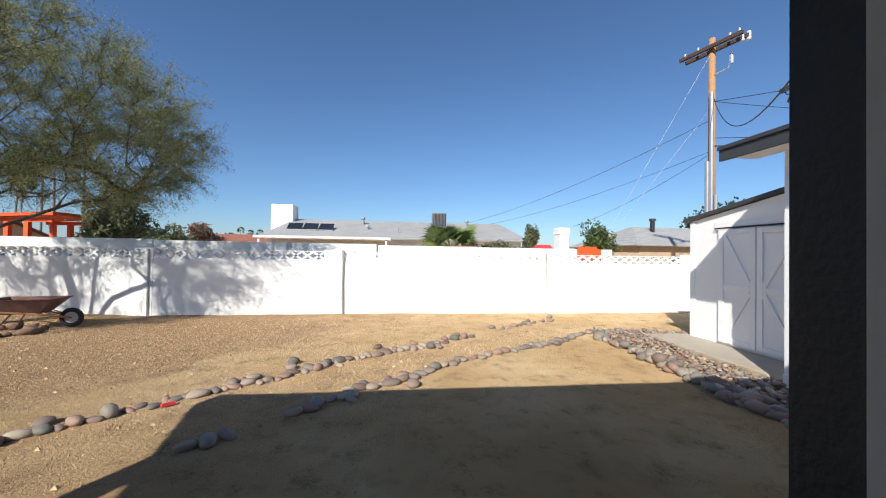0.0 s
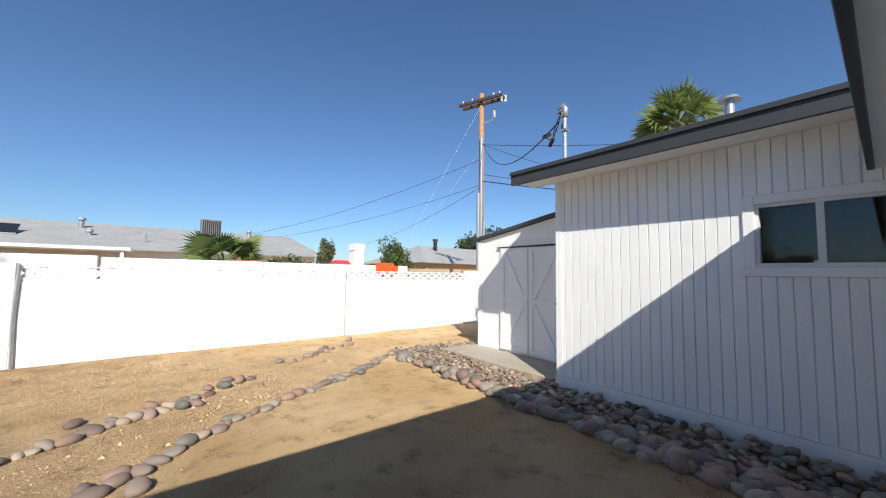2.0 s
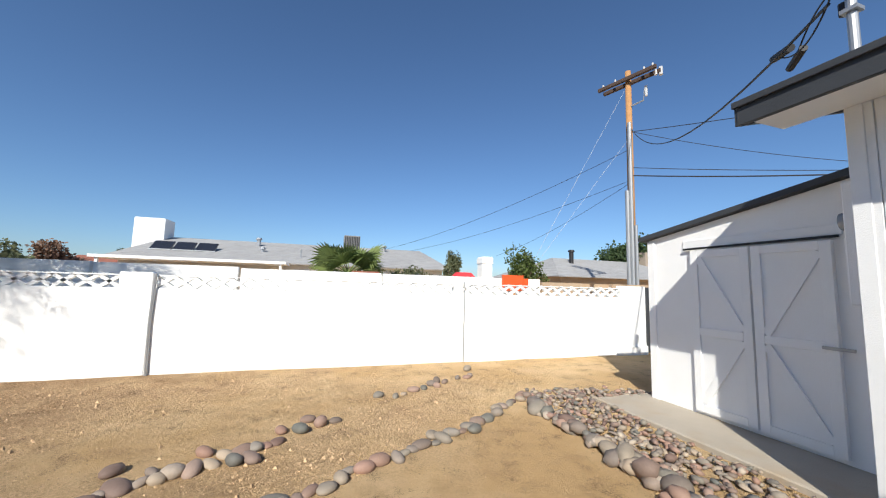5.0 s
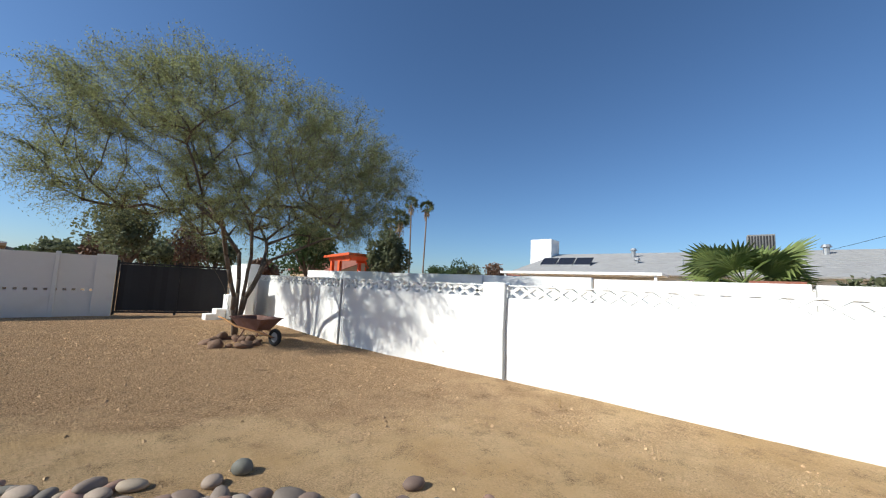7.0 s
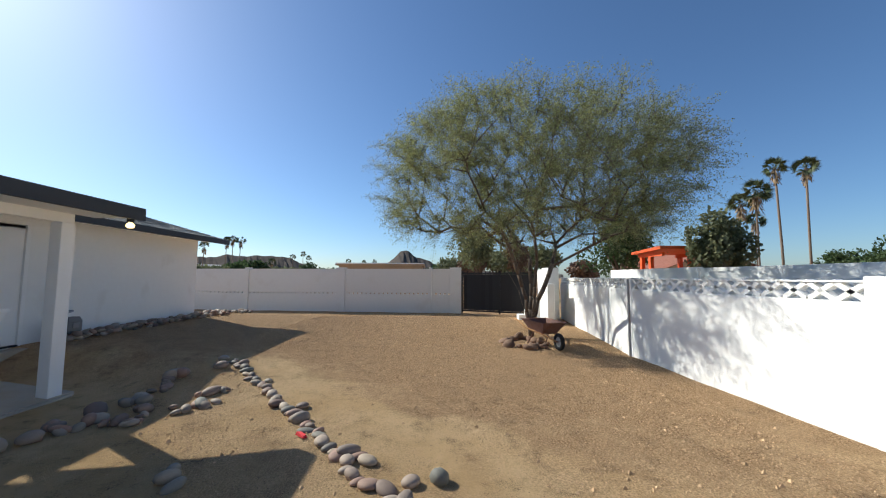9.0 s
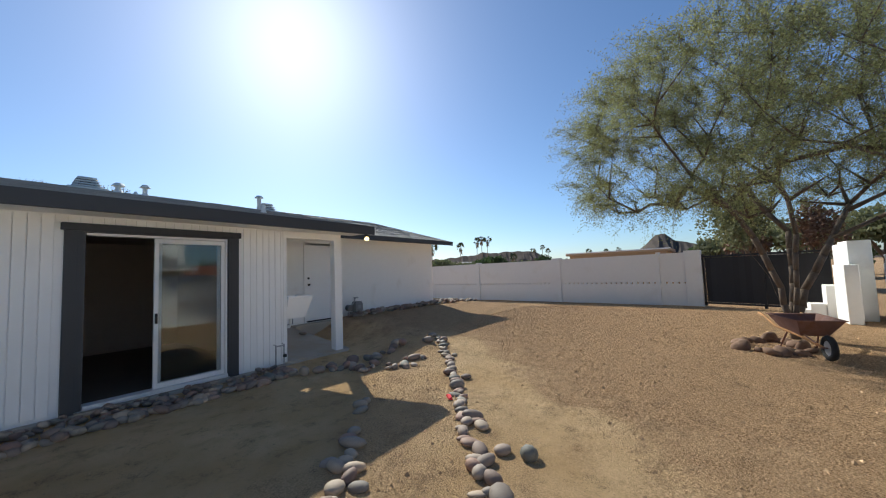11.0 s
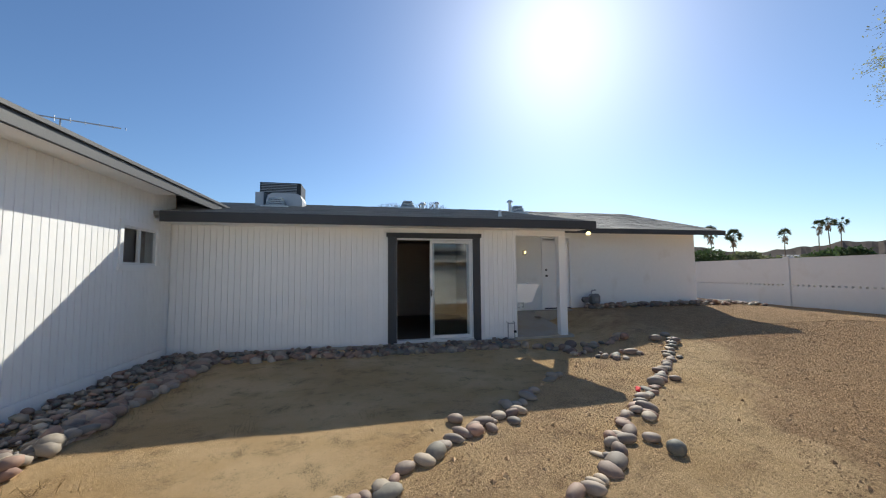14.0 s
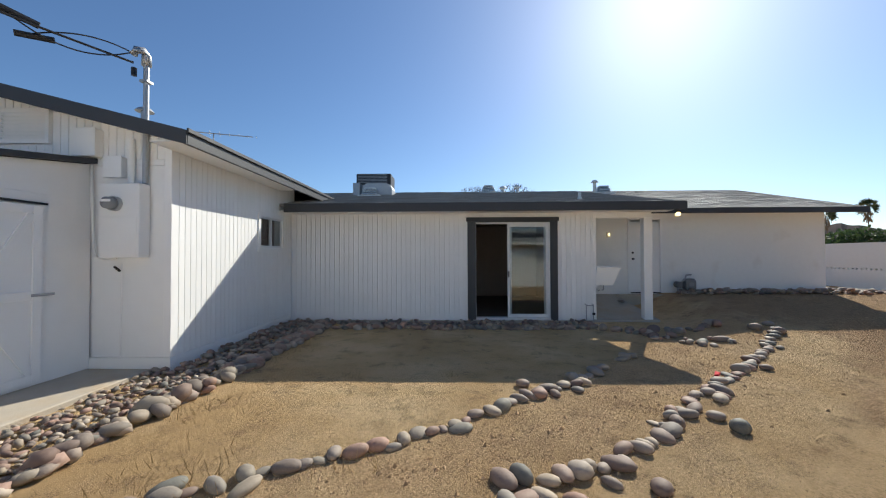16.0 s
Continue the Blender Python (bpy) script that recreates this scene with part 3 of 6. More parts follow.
def window_garage():
    w = thing("window_1", "two-pane aluminium sliding window in white trim", "window", (GX, (WY0 + WY1) / 2, WZ0), kind="structure")
    h, v = (WY1 - WY0) / 2, WZ1 - WZ0
    part("trim", boxes((-0.035, 0.0, -h - 0.085, -h, -0.085, v + 0.085, 0.004), (-0.035, 0.0, h, h + 0.085, -0.085, v + 0.085, 0.004), (-0.035, 0.0, -h, h, v, v + 0.085, 0.004), (-0.04, 0.0, -h - 0.1, h + 0.1, -0.085, 0.0, 0.004)), WHITE, w)
    part("window_frame", boxes((-0.01, 0.07, -h, -h + 0.03, 0, v), (-0.01, 0.07, h - 0.03, h, 0, v), (-0.01, 0.07, -h + 0.03, h - 0.03, v - 0.03, v), (-0.01, 0.07, -h + 0.03, h - 0.03, 0, 0.035), (-0.005, 0.03, -0.025, 0.025, 0.035, v - 0.03)), ALU, w)
    for y0, y1, x in ((-h + 0.03, -0.02, 0.02), (0.02, h - 0.03, 0.045)):
        g = part("pane", box(x, x + 0.005, y0, y1, 0.035, v - 0.03), GLASS, w)
        g.visible_shadow = False
    part("latch", box(0.0, 0.03, -0.01, 0.05, 0.035, 0.055), ALU, w)


window_garage()
part("garage_inside", boxes((GX + 1.6, GX + 1.7, -0.5, 2.4, 0, 2.9), (GX + 0.15, GX + 1.6, -0.5, -0.45, 0, 2.9), (GX + 0.15, GX + 1.6, 2.4, 2.45, 0, 2.9), (GX + 0.15, GX + 1.7, -0.5, 2.45, 2.9, 2.95)), ROOMWALL, house)


# shed against the garage's end
def shed():
    s = thing("shed", "white lean-to shed with braced double doors", "shed", (0, 0, 0), kind="structure")
    x0, x1, y0, y1 = 5.97, 8.3, GY + 0.03, 6.0
    zl, zh = 2.23, 2.64
    part("wall_front", prism_x([(y0, 0.05), (y1, 0.05), (y1, zl), (y0, zh)], x0, x0 + 0.06), WHITE, s)
    part("wall_side", box(x0 + 0.06, x1, y1 - 0.06, y1, 0.05, zl), WHITE, s)
    part("wall_back", prism_x([(y0, 0.05), (y1, 0.05), (y1, zl), (y0, zh)], x1, x1 + 0.06), WHITE, s)
    part("roof", prism_x([(y0, zh + 0.01), (y1 + 0.12, zl - 0.01), (y1 + 0.12, zl + 0.05), (y0, zh + 0.075)], x0 - 0.08, x1 + 0.1), CHARCOAL, s, "thin dark roof edge")
    part("corner_board", box(x0 - 0.02, x0 + 0.07, y1 - 0.09, y1 + 0.02, 0.05, zl - 0.02, 0.004), WHITE, s)
    part("header_board", box(x0 - 0.02, x0, 3.96, 5.48, 2.07, 2.17, 0.004), WHITE, s)
    part("door_rail", box(x0 - 0.045, x0 - 0.021, 3.98, 5.46, 2.045, 2.068), BLACK, s)
    for a, b, hinge in ((4.03, 4.69, 4.03), (4.71, 5.37, 5.37)):
        d = part("door", box(x0 - 0.028, x0 - 0.002, a, b, 0.10, 2.03, 0.003), WHITE, s)
        xx = x0 - 0.048
        for z0, z1 in ((0.10, 0.19), (1.0, 1.09), (1.94, 2.03)):
            part("rail", box(xx, x0 - 0.029, a + 0.09, b - 0.09, z0, z1, 0.003), WHITE, d)
        for c in (a, b - 0.09):
            part("stile", box(xx, x0 - 0.029, c, c + 0.09, 0.10, 2.03, 0.003), WHITE, d)
        mid = b - 0.1 if hinge == a else a + 0.1
        far = a + 0.1 if hinge == a else b - 0.1
        for zf, zm in ((0.2, 0.99), (1.93, 1.10)):
            bm = bmesh.new()
            p, q = Vector((0, far, zf)), Vector((0, mid, zm))
            dr = (q - p).normalized()
            sd = Vector((0, -dr.z, dr.y)) * 0.04
            lo = [p - sd, q - sd, q + sd, p + sd]
            vs = [bm.verts.new((xx + 0.001, v.y, v.z)) for v in lo] + [bm.verts.new((x0 - 0.029, v.y, v.z)) for v in lo]
            for f in ((0, 1, 2, 3), (7, 6, 5, 4), (0, 4, 5, 1), (1, 5, 6, 2), (2, 6, 7, 3), (3, 7, 4, 0)):
                bm.faces.new([vs[k] for k in f])
            part("brace", bm, WHITE, d)
    part("hasp", box(x0 - 0.07, x0 - 0.049, 3.92, 4.14, 1.03, 1.06, 0.003), GALV, s, "small metal door latch")
    return s


shed()
tagged(part("shed_slab", box(5.14, 6.05, GY + 0.04, 6.2, -0.1, 0.055, 0.012), CONCRETE), "pale concrete slab in front of shed doors", "slab", kind="structure")


# ---- walls round the yard ----
def breeze_mesh():
    """One open screen block: a cross of bars in a thin frame, 0.40 wide and 0.22 high."""
    bm = boxes((-0.2, 0.2, -0.06, 0.06, -0.115, -0.095), (-0.2, 0.2, -0.06, 0.06, 0.095, 0.115))
    for s in (1, -1):
        b2 = bm_box(bmesh.new(), -0.235, 0.235, -0.045, 0.045, -0.027, 0.027)
        bmesh.ops.rotate(b2, verts=b2.verts, matrix=Matrix.Rotation(s * math.atan2(0.19, 0.4), 3, "Y"))
        me = bpy.data.meshes.new("tmp")
        b2.to_mesh(me)
        b2.free()
        bm.from_mesh(me)
        bpy.data.meshes.remove(me)
    return mesh_of("screen_block", bm, STUCCO)


BREEZE = breeze_mesh()


def fence_run(fence, ax, ay, bx, by, blocks=True, z_solid=1.33):
    """A stretch of block wall with a row of screen blocks and a cap."""
    a, b = Vector((ax, ay, 0)), Vector((bx, by, 0))
    ln = (b - a).length
    ang = math.atan2(by - ay, bx - ax)
    m = Matrix.Translation(a) @ Matrix.Rotation(ang, 4, "Z")
    w = part("wall_panel", box(0, ln, -0.07, 0.07, -0.2, z_solid), STUCCO, fence)
    w.matrix_local = m
    k = max(1, round(ln / 0.27))
    for i in range(k):
        o = new("screen_block", BREEZE)
        o.parent = fence
        o.matrix_local = m @ Matrix.Translation(((i + 0.5) * ln / k, 0, z_solid + 0.117)) @ Matrix.Diagonal((ln / k / 0.4 * 0.998, 1, 1, 1))


north = thing("fence_north", "white painted block wall topped with open screen blocks", "wall", kind="structure")
N0, N1, N2, N3 = (-12.0, 9.78), (-5.42, 8.86), (-1.26, 9.0), (9.05, 9.0)
fence_run(north, N0[0], N0[1], N1[0] - 0.1, N1[1] + 0.016)
fence_run(north, N1[0] + 0.1, N1[1], N2[0] - 0.22, N2[1] + 0.005)
fence_run(north, N2[0] + 0.22, N2[1], 4.06, 9.0)
fence_run(north, 4.26, 9.0, 8.3, 9.0)
part("wall_panel", box(8.3, N3[0], 8.93, 9.07, -0.2, 1.62), STUCCO, north)
part("pier", box(N2[0] - 0.22, N2[0] + 0.22, 8.922, 9.10, -0.2, 1.60, 0.008), STUCCO, north)
part("pier", box(N1[0] - 0.1, N1[0] + 0.1, 8.78, 8.96, -0.2, 1.58, 0.008), STUCCO, north)
part("pier", box(4.06, 4.26, 8.92, 9.08, -0.2, 1.60, 0.008), STUCCO, north)
part("post", tube(bmesh.new(), [(-1.0, 8.898, 0.0), (-1.02, 8.898, 0.8), (-1.0, 8.898, 1.58)], 0.022, 8), GALV, north, "grey steel pipe post")
part("post", tube(bmesh.new(), [(-5.40, 8.76, 0.0), (-5.40, 8.76, 1.55)], 0.022, 8), GALV, north, "grey steel pipe post")
part("conduit", tube(bmesh.new(), [(4.28, 8.915, 0.0), (4.28, 8.915, 1.6)], 0.008, 6), GALV, north)
part("plinth", box(8.1, 9.05, 8.88, 8.929, -0.2, 0.2, 0.005), STUCCO, north)
tagged(part("side_gate", box(9.1, 9.9, 8.95, 9.0, 0.05, 1.6, 0.01), CHARCOAL), "dark grey side gate beyond the shed", "gate", kind="structure")

outer = thing("fence_outer", "plain white neighbour wall behind the screen-block wall", "wall", kind="structure")
for x0, x1, z in ((-11.6, -7.08, 1.86), (-7.02, -3.15, 1.83), (-3.09, -0.38, 1.82), (-0.32, 2.95, 1.79), (3.01, 7.75, 1.78)):
    part("wall_panel", box(x0, x1, 11.5, 11.65, -0.2, z, 0.006), STUCCO, outer)
part("tile_cap", box(2.2, 2.9, 11.52, 11.63, 1.792, 1.83), REDTILE, outer, "short red brick cap")
part("wall_panel", box(7.9, 9.4, 11.6, 11.75, -0.2, 1.70), TANWALL, outer, "tan neighbour wall stretch")
part("wall_panel", box(10.2, 14, 11.2, 11.35, -0.2, 1.70), TANWALL, outer)

# west wall and gate
WA, WB = Vector((-16.66, -13.0, 0)), Vector((-14.02, 5.95, 0))
west = thing("wall_west", "shaded white block wall with piers and pierced course", "wall", kind="structure")
wd = (WB - WA)
wl = wd.length
wm = Matrix.Translation(WA) @ Matrix.Rotation(math.atan2(wd.y, wd.x), 4, "Z")


# every piece takes the darker tone that stands for the wall's shaded side
def wpart(nm, bm, material=SHADEWALL):
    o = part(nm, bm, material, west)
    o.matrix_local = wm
    return o


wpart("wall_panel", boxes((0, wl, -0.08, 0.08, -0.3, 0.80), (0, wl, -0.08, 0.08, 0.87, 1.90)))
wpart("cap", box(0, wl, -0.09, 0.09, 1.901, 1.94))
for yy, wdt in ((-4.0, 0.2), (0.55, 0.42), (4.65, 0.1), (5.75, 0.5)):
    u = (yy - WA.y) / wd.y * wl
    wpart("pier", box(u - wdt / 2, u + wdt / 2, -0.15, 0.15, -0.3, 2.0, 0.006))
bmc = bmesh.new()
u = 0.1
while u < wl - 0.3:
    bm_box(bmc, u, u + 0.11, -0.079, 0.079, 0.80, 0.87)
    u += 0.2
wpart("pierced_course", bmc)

gate = thing("driveway_gate", "black steel double gate with dark slats", "gate", (-14.0, 5.97, 0))
gv = Vector((-12.55, 8.95, 0)) - Vector((-14.0, 5.97, 0))
gm = Matrix.Translation((-14.0, 5.97, 0)) @ Matrix.Rotation(math.atan2(gv.y, gv.x), 4, "Z")
gate.matrix_basis = gm
gl = gv.length
part("gate_frame", boxes((0.05, gl - 0.05, -0.03, 0.03, 0.1, 0.16), (0.05, gl - 0.05, -0.03, 0.03, 1.72, 1.78), (0.05, 0.11, -0.03, 0.03, 0.03, 1.85), (gl - 0.11, gl - 0.05, -0.03, 0.03, 0.03, 1.85), (gl * 0.52, gl * 0.52 + 0.07, -0.03, 0.03, 0.03, 1.85)), BLACK, gate)
slat_me = mesh_of("slat", box(-0.084, 0.084, -0.012, -0.002, 0.17, 1.70), BLACKSLAT)
bar_me = mesh_of("bar", box(-0.01, 0.01, 0.003, 0.023, 0.12, 1.86), BLACK)
k = 0
u = 0.16
while u < gl - 0.15:
    s = new("slat", slat_me)
    s.parent, s.location = gate, (u + 0.06, 0, 0)
    s = new("bar", bar_me)
    s.parent, s.location = gate, (u, 0, 0)
    u += 0.165
tagged(part("gate_pier", boxes((-12.5, -11.75, 8.95, 9.35, 0, 1.88, 0.01), (-11.749, -11.0, 8.9, 9.3, 0, 1.93, 0.01), (-11.2, -10.3, 8.66, 8.899, 0, 1.36, 0.01), (-11.85, -11.45, 8.55, 8.899, 0, 0.84, 0.01), (-11.9, -11.5, 8.25, 8.549, 0, 0.36, 0.01)), STUCCO), "white stepped block pier beside the gate", "pier", kind="structure")
tagged(part("gate_pier", box(-11.85, -11.5, 7.95, 8.249, -0.02, 0.2, 0.01), STUCCO), "low white block step", "block", kind="structure")

# ---- stones ----


def stone_mesh(k, material, sub=2, rough=0.05):
    """A water-worn cobble about 0.2 long, resting on z = 0."""
    rs = random.Random(k)
    bm = bmesh.new()
    bmesh.ops.create_icosphere(bm, subdivisions=sub, radius=0.5)
    sx, sy, sz = rs.uniform(0.85, 1.25), rs.uniform(0.6, 0.85), rs.uniform(0.36, 0.62)
    off = Vector((rs.uniform(0, 50), rs.uniform(0, 50), 0))
    for v in bm.verts:
        f = 1 + 0.16 * noise.noise(v.co * 1.6 + off) + rough * noise.noise(v.co * 4 + off)
        v.co = Vector((v.co.x * sx * f, v.co.y * sy * f, v.co.z * sz * f)) * 0.2
    lo = min(v.co.z for v in bm.verts)
    for v in bm.verts:
        v.co.z -= lo * 0.82
    return mesh_of("stone", bm, material, True)


STONES = [stone_mesh(k, STONE) for k in range(14)]
COBBLES = [stone_mesh(40 + k, STONE_S, 1) for k in range(10)]


def lay_stone(x, y, size, group, label="smooth grey-brown river stone lying on dirt", z=None, name="river_stone", parent=None, lean=8):
    ob = new(name, random.choice(STONES))
    s = size / 0.2
    ob.matrix_basis = pose(x, y, (ground_z(x, y) if z is None else z) - 0.012, rnd_in(-lean, lean), rnd_in(-lean, lean), rnd_in(0, 360)) @ Matrix.Diagonal((s, s * rnd_in(0.85, 1.1), s * rnd_in(0.85, 1.25), 1))
    if parent is not None:
        ob.parent = parent
        return ob
    return tagged(ob, label, "stone", group)


def stone_line(pts, step, size, group, across=0.6, double=0.25, gaps=()):
    """Flat stones laid touching along a bent line, most of them with the long side across it."""
    d = 0.0
    for (ax, ay), (bx, by) in zip(pts, pts[1:]):
        ln = math.hypot(bx - ax, by - ay)
        turn = math.degrees(math.atan2(by - ay, bx - ax))
        nx, ny = -(by - ay) / ln, (bx - ax) / ln
        while d < ln:
            u = d / ln
            x, y = ax + (bx - ax) * u, ay + (by - ay) * u
            s = size * rnd_in(0.72, 1.25)
            if not any(g0 < x < g1 for g0, g1 in gaps):
                for k in range(2 if random.random() < double else 1):
                    o = rnd_in(-0.05, 0.05) + (random.choice((-1, 1)) * rnd_in(0.13, 0.17) if k else 0)
                    ob = lay_stone(x + nx * o, y + ny * o, s * (0.85 if k else 1), group, lean=12)
                    ang = turn + (90 if random.random() < across else 0) + rnd_in(-32, 32)
                    f = s / 0.2
                    ob.matrix_basis = pose(x + nx * o, y + ny * o, ground_z(x, y) - 0.014, rnd_in(-12, 12), rnd_in(-12, 12), ang) @ Matrix.Diagonal((f * 1.05, f * rnd_in(0.85, 1.1), f * rnd_in(0.8, 1.15), 1))
            d += s * step * rnd_in(0.85, 1.15)
        d -= ln


random.seed(11)
LINE_B = [(-1.16, 2.66), (-0.47, 3.30), (-0.19, 3.63), (0.14, 3.92), (0.5, 4.04), (0.85, 4.38), (1.28, 4.72), (1.86, 5.15), (2.45, 5.42), (3.0, 5.75), (3.35, 5.92), (3.82, 6.3), (4.4, 6.68)]
LINE_A = [(-4.28, 1.48), (-3.25, 2.46), (-2.38, 3.17), (-1.79, 3.68), (-1.35, 3.97), (-1.05, 4.24), (-0.78, 4.5), (-0.36, 4.9), (0.06, 5.19), (0.4, 5.42), (0.85, 5.66), (1.3, 5.93)]
stone_line(LINE_B, 0.8, 0.17, "stones of the inner border line", 0.35, 0.14, gaps=((-0.95, -0.55),))
stone_line(LINE_A, 0.68, 0.165, "stones of the outer border line", 0.7, 0.16)
for x, y, s in ((1.4, 6.1, 0.2), (1.47, 6.36, 0.17), (1.6, 6.22, 0.18), (1.22, 6.12, 0.16), (1.75, 6.28, 0.14), (0.07, 5.62, 0.17), (-4.1, 1.74, 0.2), (-3.9, 1.5, 0.22), (-4.3, 1.3, 0.21), (-0.98, 4.62, 0.17), (-0.62, 4.55, 0.16)):
    lay_stone(x, y, s, "stones of the outer border line")
for x, y, s in ((0.59, 3.87, 0.21), (0.47, 4.16, 0.2), (0.3, 4.1, 0.17), (-0.05, 3.62, 0.17), (0.02, 3.98, 0.18)):
    lay_stone(x, y, s, "stones of the inner border line")
for x, y, s in ((2.33, 7.05, 0.17), (2.55, 6.98, 0.13), (2.68, 7.08, 0.12), (2.85, 7.2, 0.17), (3.02, 7.28, 0.15), (3.18, 7.42, 0.17), (3.3, 7.56, 0.16), (3.22, 7.3, 0.13), (3.42, 7.5, 0.15), (3.7, 7.69, 0.15), (3.88, 7.72, 0.17), (4.1, 8.25, 0.22), (3.98, 7.84, 0.14)):
    lay_stone(x, y, s, "stones of the short border line", "pinkish-brown river stone lying on dirt")
big = lay_stone(-1.01, 4.84, 0.175, "", "single rounded grey boulder lying on dirt", name="boulder")
big.data = STONES[2]
big.matrix_basis = big.matrix_basis @ Matrix.Diagonal((0.72, 1.1, 1.6, 1))
lay_stone(-2.62, 3.21, 0.18, "", "single reddish-brown stone beside the border line", name="boulder")
lay_stone(-1.3, 4.23, 0.17, "stones of the outer border line")
lay_stone(-3.05, 1.25, 0.13, "", "single grey stone beside the loose cobbles", name="boulder")

RED_PIECE = part("plastic_scrap", loft([[(-0.07, -0.03, 0), (0.06, -0.025, 0.01), (0.065, 0.02, 0.0), (-0.06, 0.03, 0.012)], [(-0.06, -0.02, 0.03), (0.05, -0.02, 0.022), (0.05, 0.015, 0.03), (-0.05, 0.02, 0.02)]]), RED)
RED_PIECE.matrix_basis = pose(-1.8, 3.5, ground_z(-1.8, 3.5) + 0.01, 4, 6, 50)
tagged(RED_PIECE, "bright red scrap of plastic among the stones", "litter")


def cobble_bed(name, label, inside, x0, x1, y0, y1, count, near, size, pile, bias=1.0):
    """A bed of heaped cobbles: the nearest as single parts, the rest in one mesh."""
    bed = thing(name, label, "stone bed")
    verts, faces = [], []
    made = 0
    tries = 0
    while made < count and tries < count * 30:
        tries += 1
        x, y = rnd_in(x0, x1), rnd_in(y0, y1)
        if not inside(x, y):
            continue
        s = size(x, y) * rnd_in(0.6, 1.3)
        z = ground_z(x, y) + pile(x, y) * random.random()
        if made < near:
            ob = lay_stone(x, y, s, "", z=z, name="cobble", parent=bed, lean=25)
        else:
            me = random.choice(COBBLES)
            m = pose(x, y, z - 0.012, rnd_in(-25, 25), rnd_in(-25, 25), rnd_in(0, 360)) @ Matrix.Diagonal((s / 0.2, s / 0.2, s / 0.2 * rnd_in(0.8, 1.2), 1))
            base = len(verts)
            verts += [m @ v.co for v in me.vertices]
            faces += [[base + k for k in p.vertices] for p in me.polygons]
        made += 1
    if faces:
        me = bpy.data.meshes.new("cobble_fill")
        me.from_pydata(verts, [], faces)
        me.materials.append(STONE_S)
        me.shade_smooth()
        o = new("cobble_fill", me)
        o.parent = bed
        tagged(o, kind="stuff")
    return bed


def in_garage_bed(x, y):
    if y < 3.45:
        return 3.95 + 0.12 * noise.noise((y * 1.3, 0, 0)) < x < GX - 0.06 and y > 0.15
    left = np.interp(y, (3.4, 4.2, 5.2, 6.0, 6.7), (4.0, 4.0, 4.1, 4.1, 4.3))
    right = np.interp(y, (3.4, 6.1, 6.15, 6.5, 6.8), (5.1, 5.1, 6.2, 6.1, 4.6))
    return left < x < right


cobble_bed("cobble_bed", "heaped brown and grey river cobbles along the garage wall", in_garage_bed, 3.8, 6.3, 0.15, 6.8, 1700, 280,
           lambda x, y: 0.215 if x < 4.2 else (0.105 if y < 3.5 else 0.085), lambda x, y: 0.09 * smooth01(3.95, 4.5, x) if y < 3.4 else 0.05)
cobble_bed("cobble_bed", "row of dark cobbles under the sliding door wall", lambda x, y: y < 0.82 + 0.06 * noise.noise((x * 1.5, 3, 0)), -1.5, 4.05, 0.12, 0.9, 520, 40,
           lambda x, y: 0.195 if y > 0.6 else 0.12, lambda x, y: 0.02 + 0.05 * smooth01(0.7, 0.3, y))
cobble_bed("cobble_bed", "dark cobbles banked against the far white wall", lambda x, y: y < FAR_Y + 0.55 + 0.1 * noise.noise((x, 7, 0)), -9.0, -4.7, FAR_Y + 0.05, -1.5, 230, 30,
           lambda x, y: 0.17, lambda x, y: 0.08)
cobble_bed("cobble_bed", "loose pale cobbles beside the porch post", lambda x, y: abs(x + 2.42 + (y - 1.5) * 0.9) < 0.32, -3.3, -1.4, 0.75, 2.15, 34, 34,
           lambda x, y: 0.165, lambda x, y: 0.02)
cobble_bed("cobble_bed", "long cobbles edging the porch slab", lambda x, y: abs(y - (1.0 - (x + 2.4) * 0.22)) < 0.16, -3.5, -1.5, 0.5, 1.5, 20, 20,
           lambda x, y: 0.2, lambda x, y: 0.02)
cobble_bed("cobble_bed", "low heap of cobbles past the house corner", lambda x, y: True, -10.6, -8.95, -2.5, -1.3, 60, 30, lambda x, y: 0.19, lambda x, y: 0.05)


def pebbles():
    """Loose gravel and clods on the dirt."""
    rs = np.random.RandomState(5)
    base = np.array([(1, 0, 0), (-0.5, 0.85, 0), (-0.5, -0.85, 0), (0, 0, 0.8), (0.1, 0.05, -0.5)])
    tri = [(0, 1, 3), (1, 2, 3), (2, 0, 3), (1, 0, 4), (2, 1, 4), (0, 2, 4)]
    verts, faces = [], []
    n = 0
    while n < 110000:
        x, y = rs.uniform(-14, 6), rs.uniform(0.8, 8.4)
        if rs.rand() > 0.035 + 0.96 * min(1, gravel_at(x, y) * 1.3) or (x > 3.9 and y < 6.7):
            continue
        s = rs.uniform(0.003, 0.0095) if rs.rand() < 0.985 else rs.uniform(0.011, 0.027)
        if x < -6:
            s *= 1.25
        a = rs.uniform(0, 6.28)
        c, sn = math.cos(a), math.sin(a)
        p = base * s * rs.uniform(0.7, 1.3, (5, 3))
        z = ground_z(x, y)
        k = len(verts)
        verts += [(x + q[0] * c - q[1] * sn, y + q[0] * sn + q[1] * c, z + q[2] + s * 0.1) for q in p]
        faces += [(k + f[0], k + f[1], k + f[2]) for f in tri]
        n += 1
    me = bpy.data.meshes.new("pebbles")
    me.from_pydata(verts, [], faces)
    me.materials.append(PEBBLE)
    tagged(new("pebbles", me), "loose tan gravel and small clods on dirt", "gravel", kind="stuff")


pebbles()


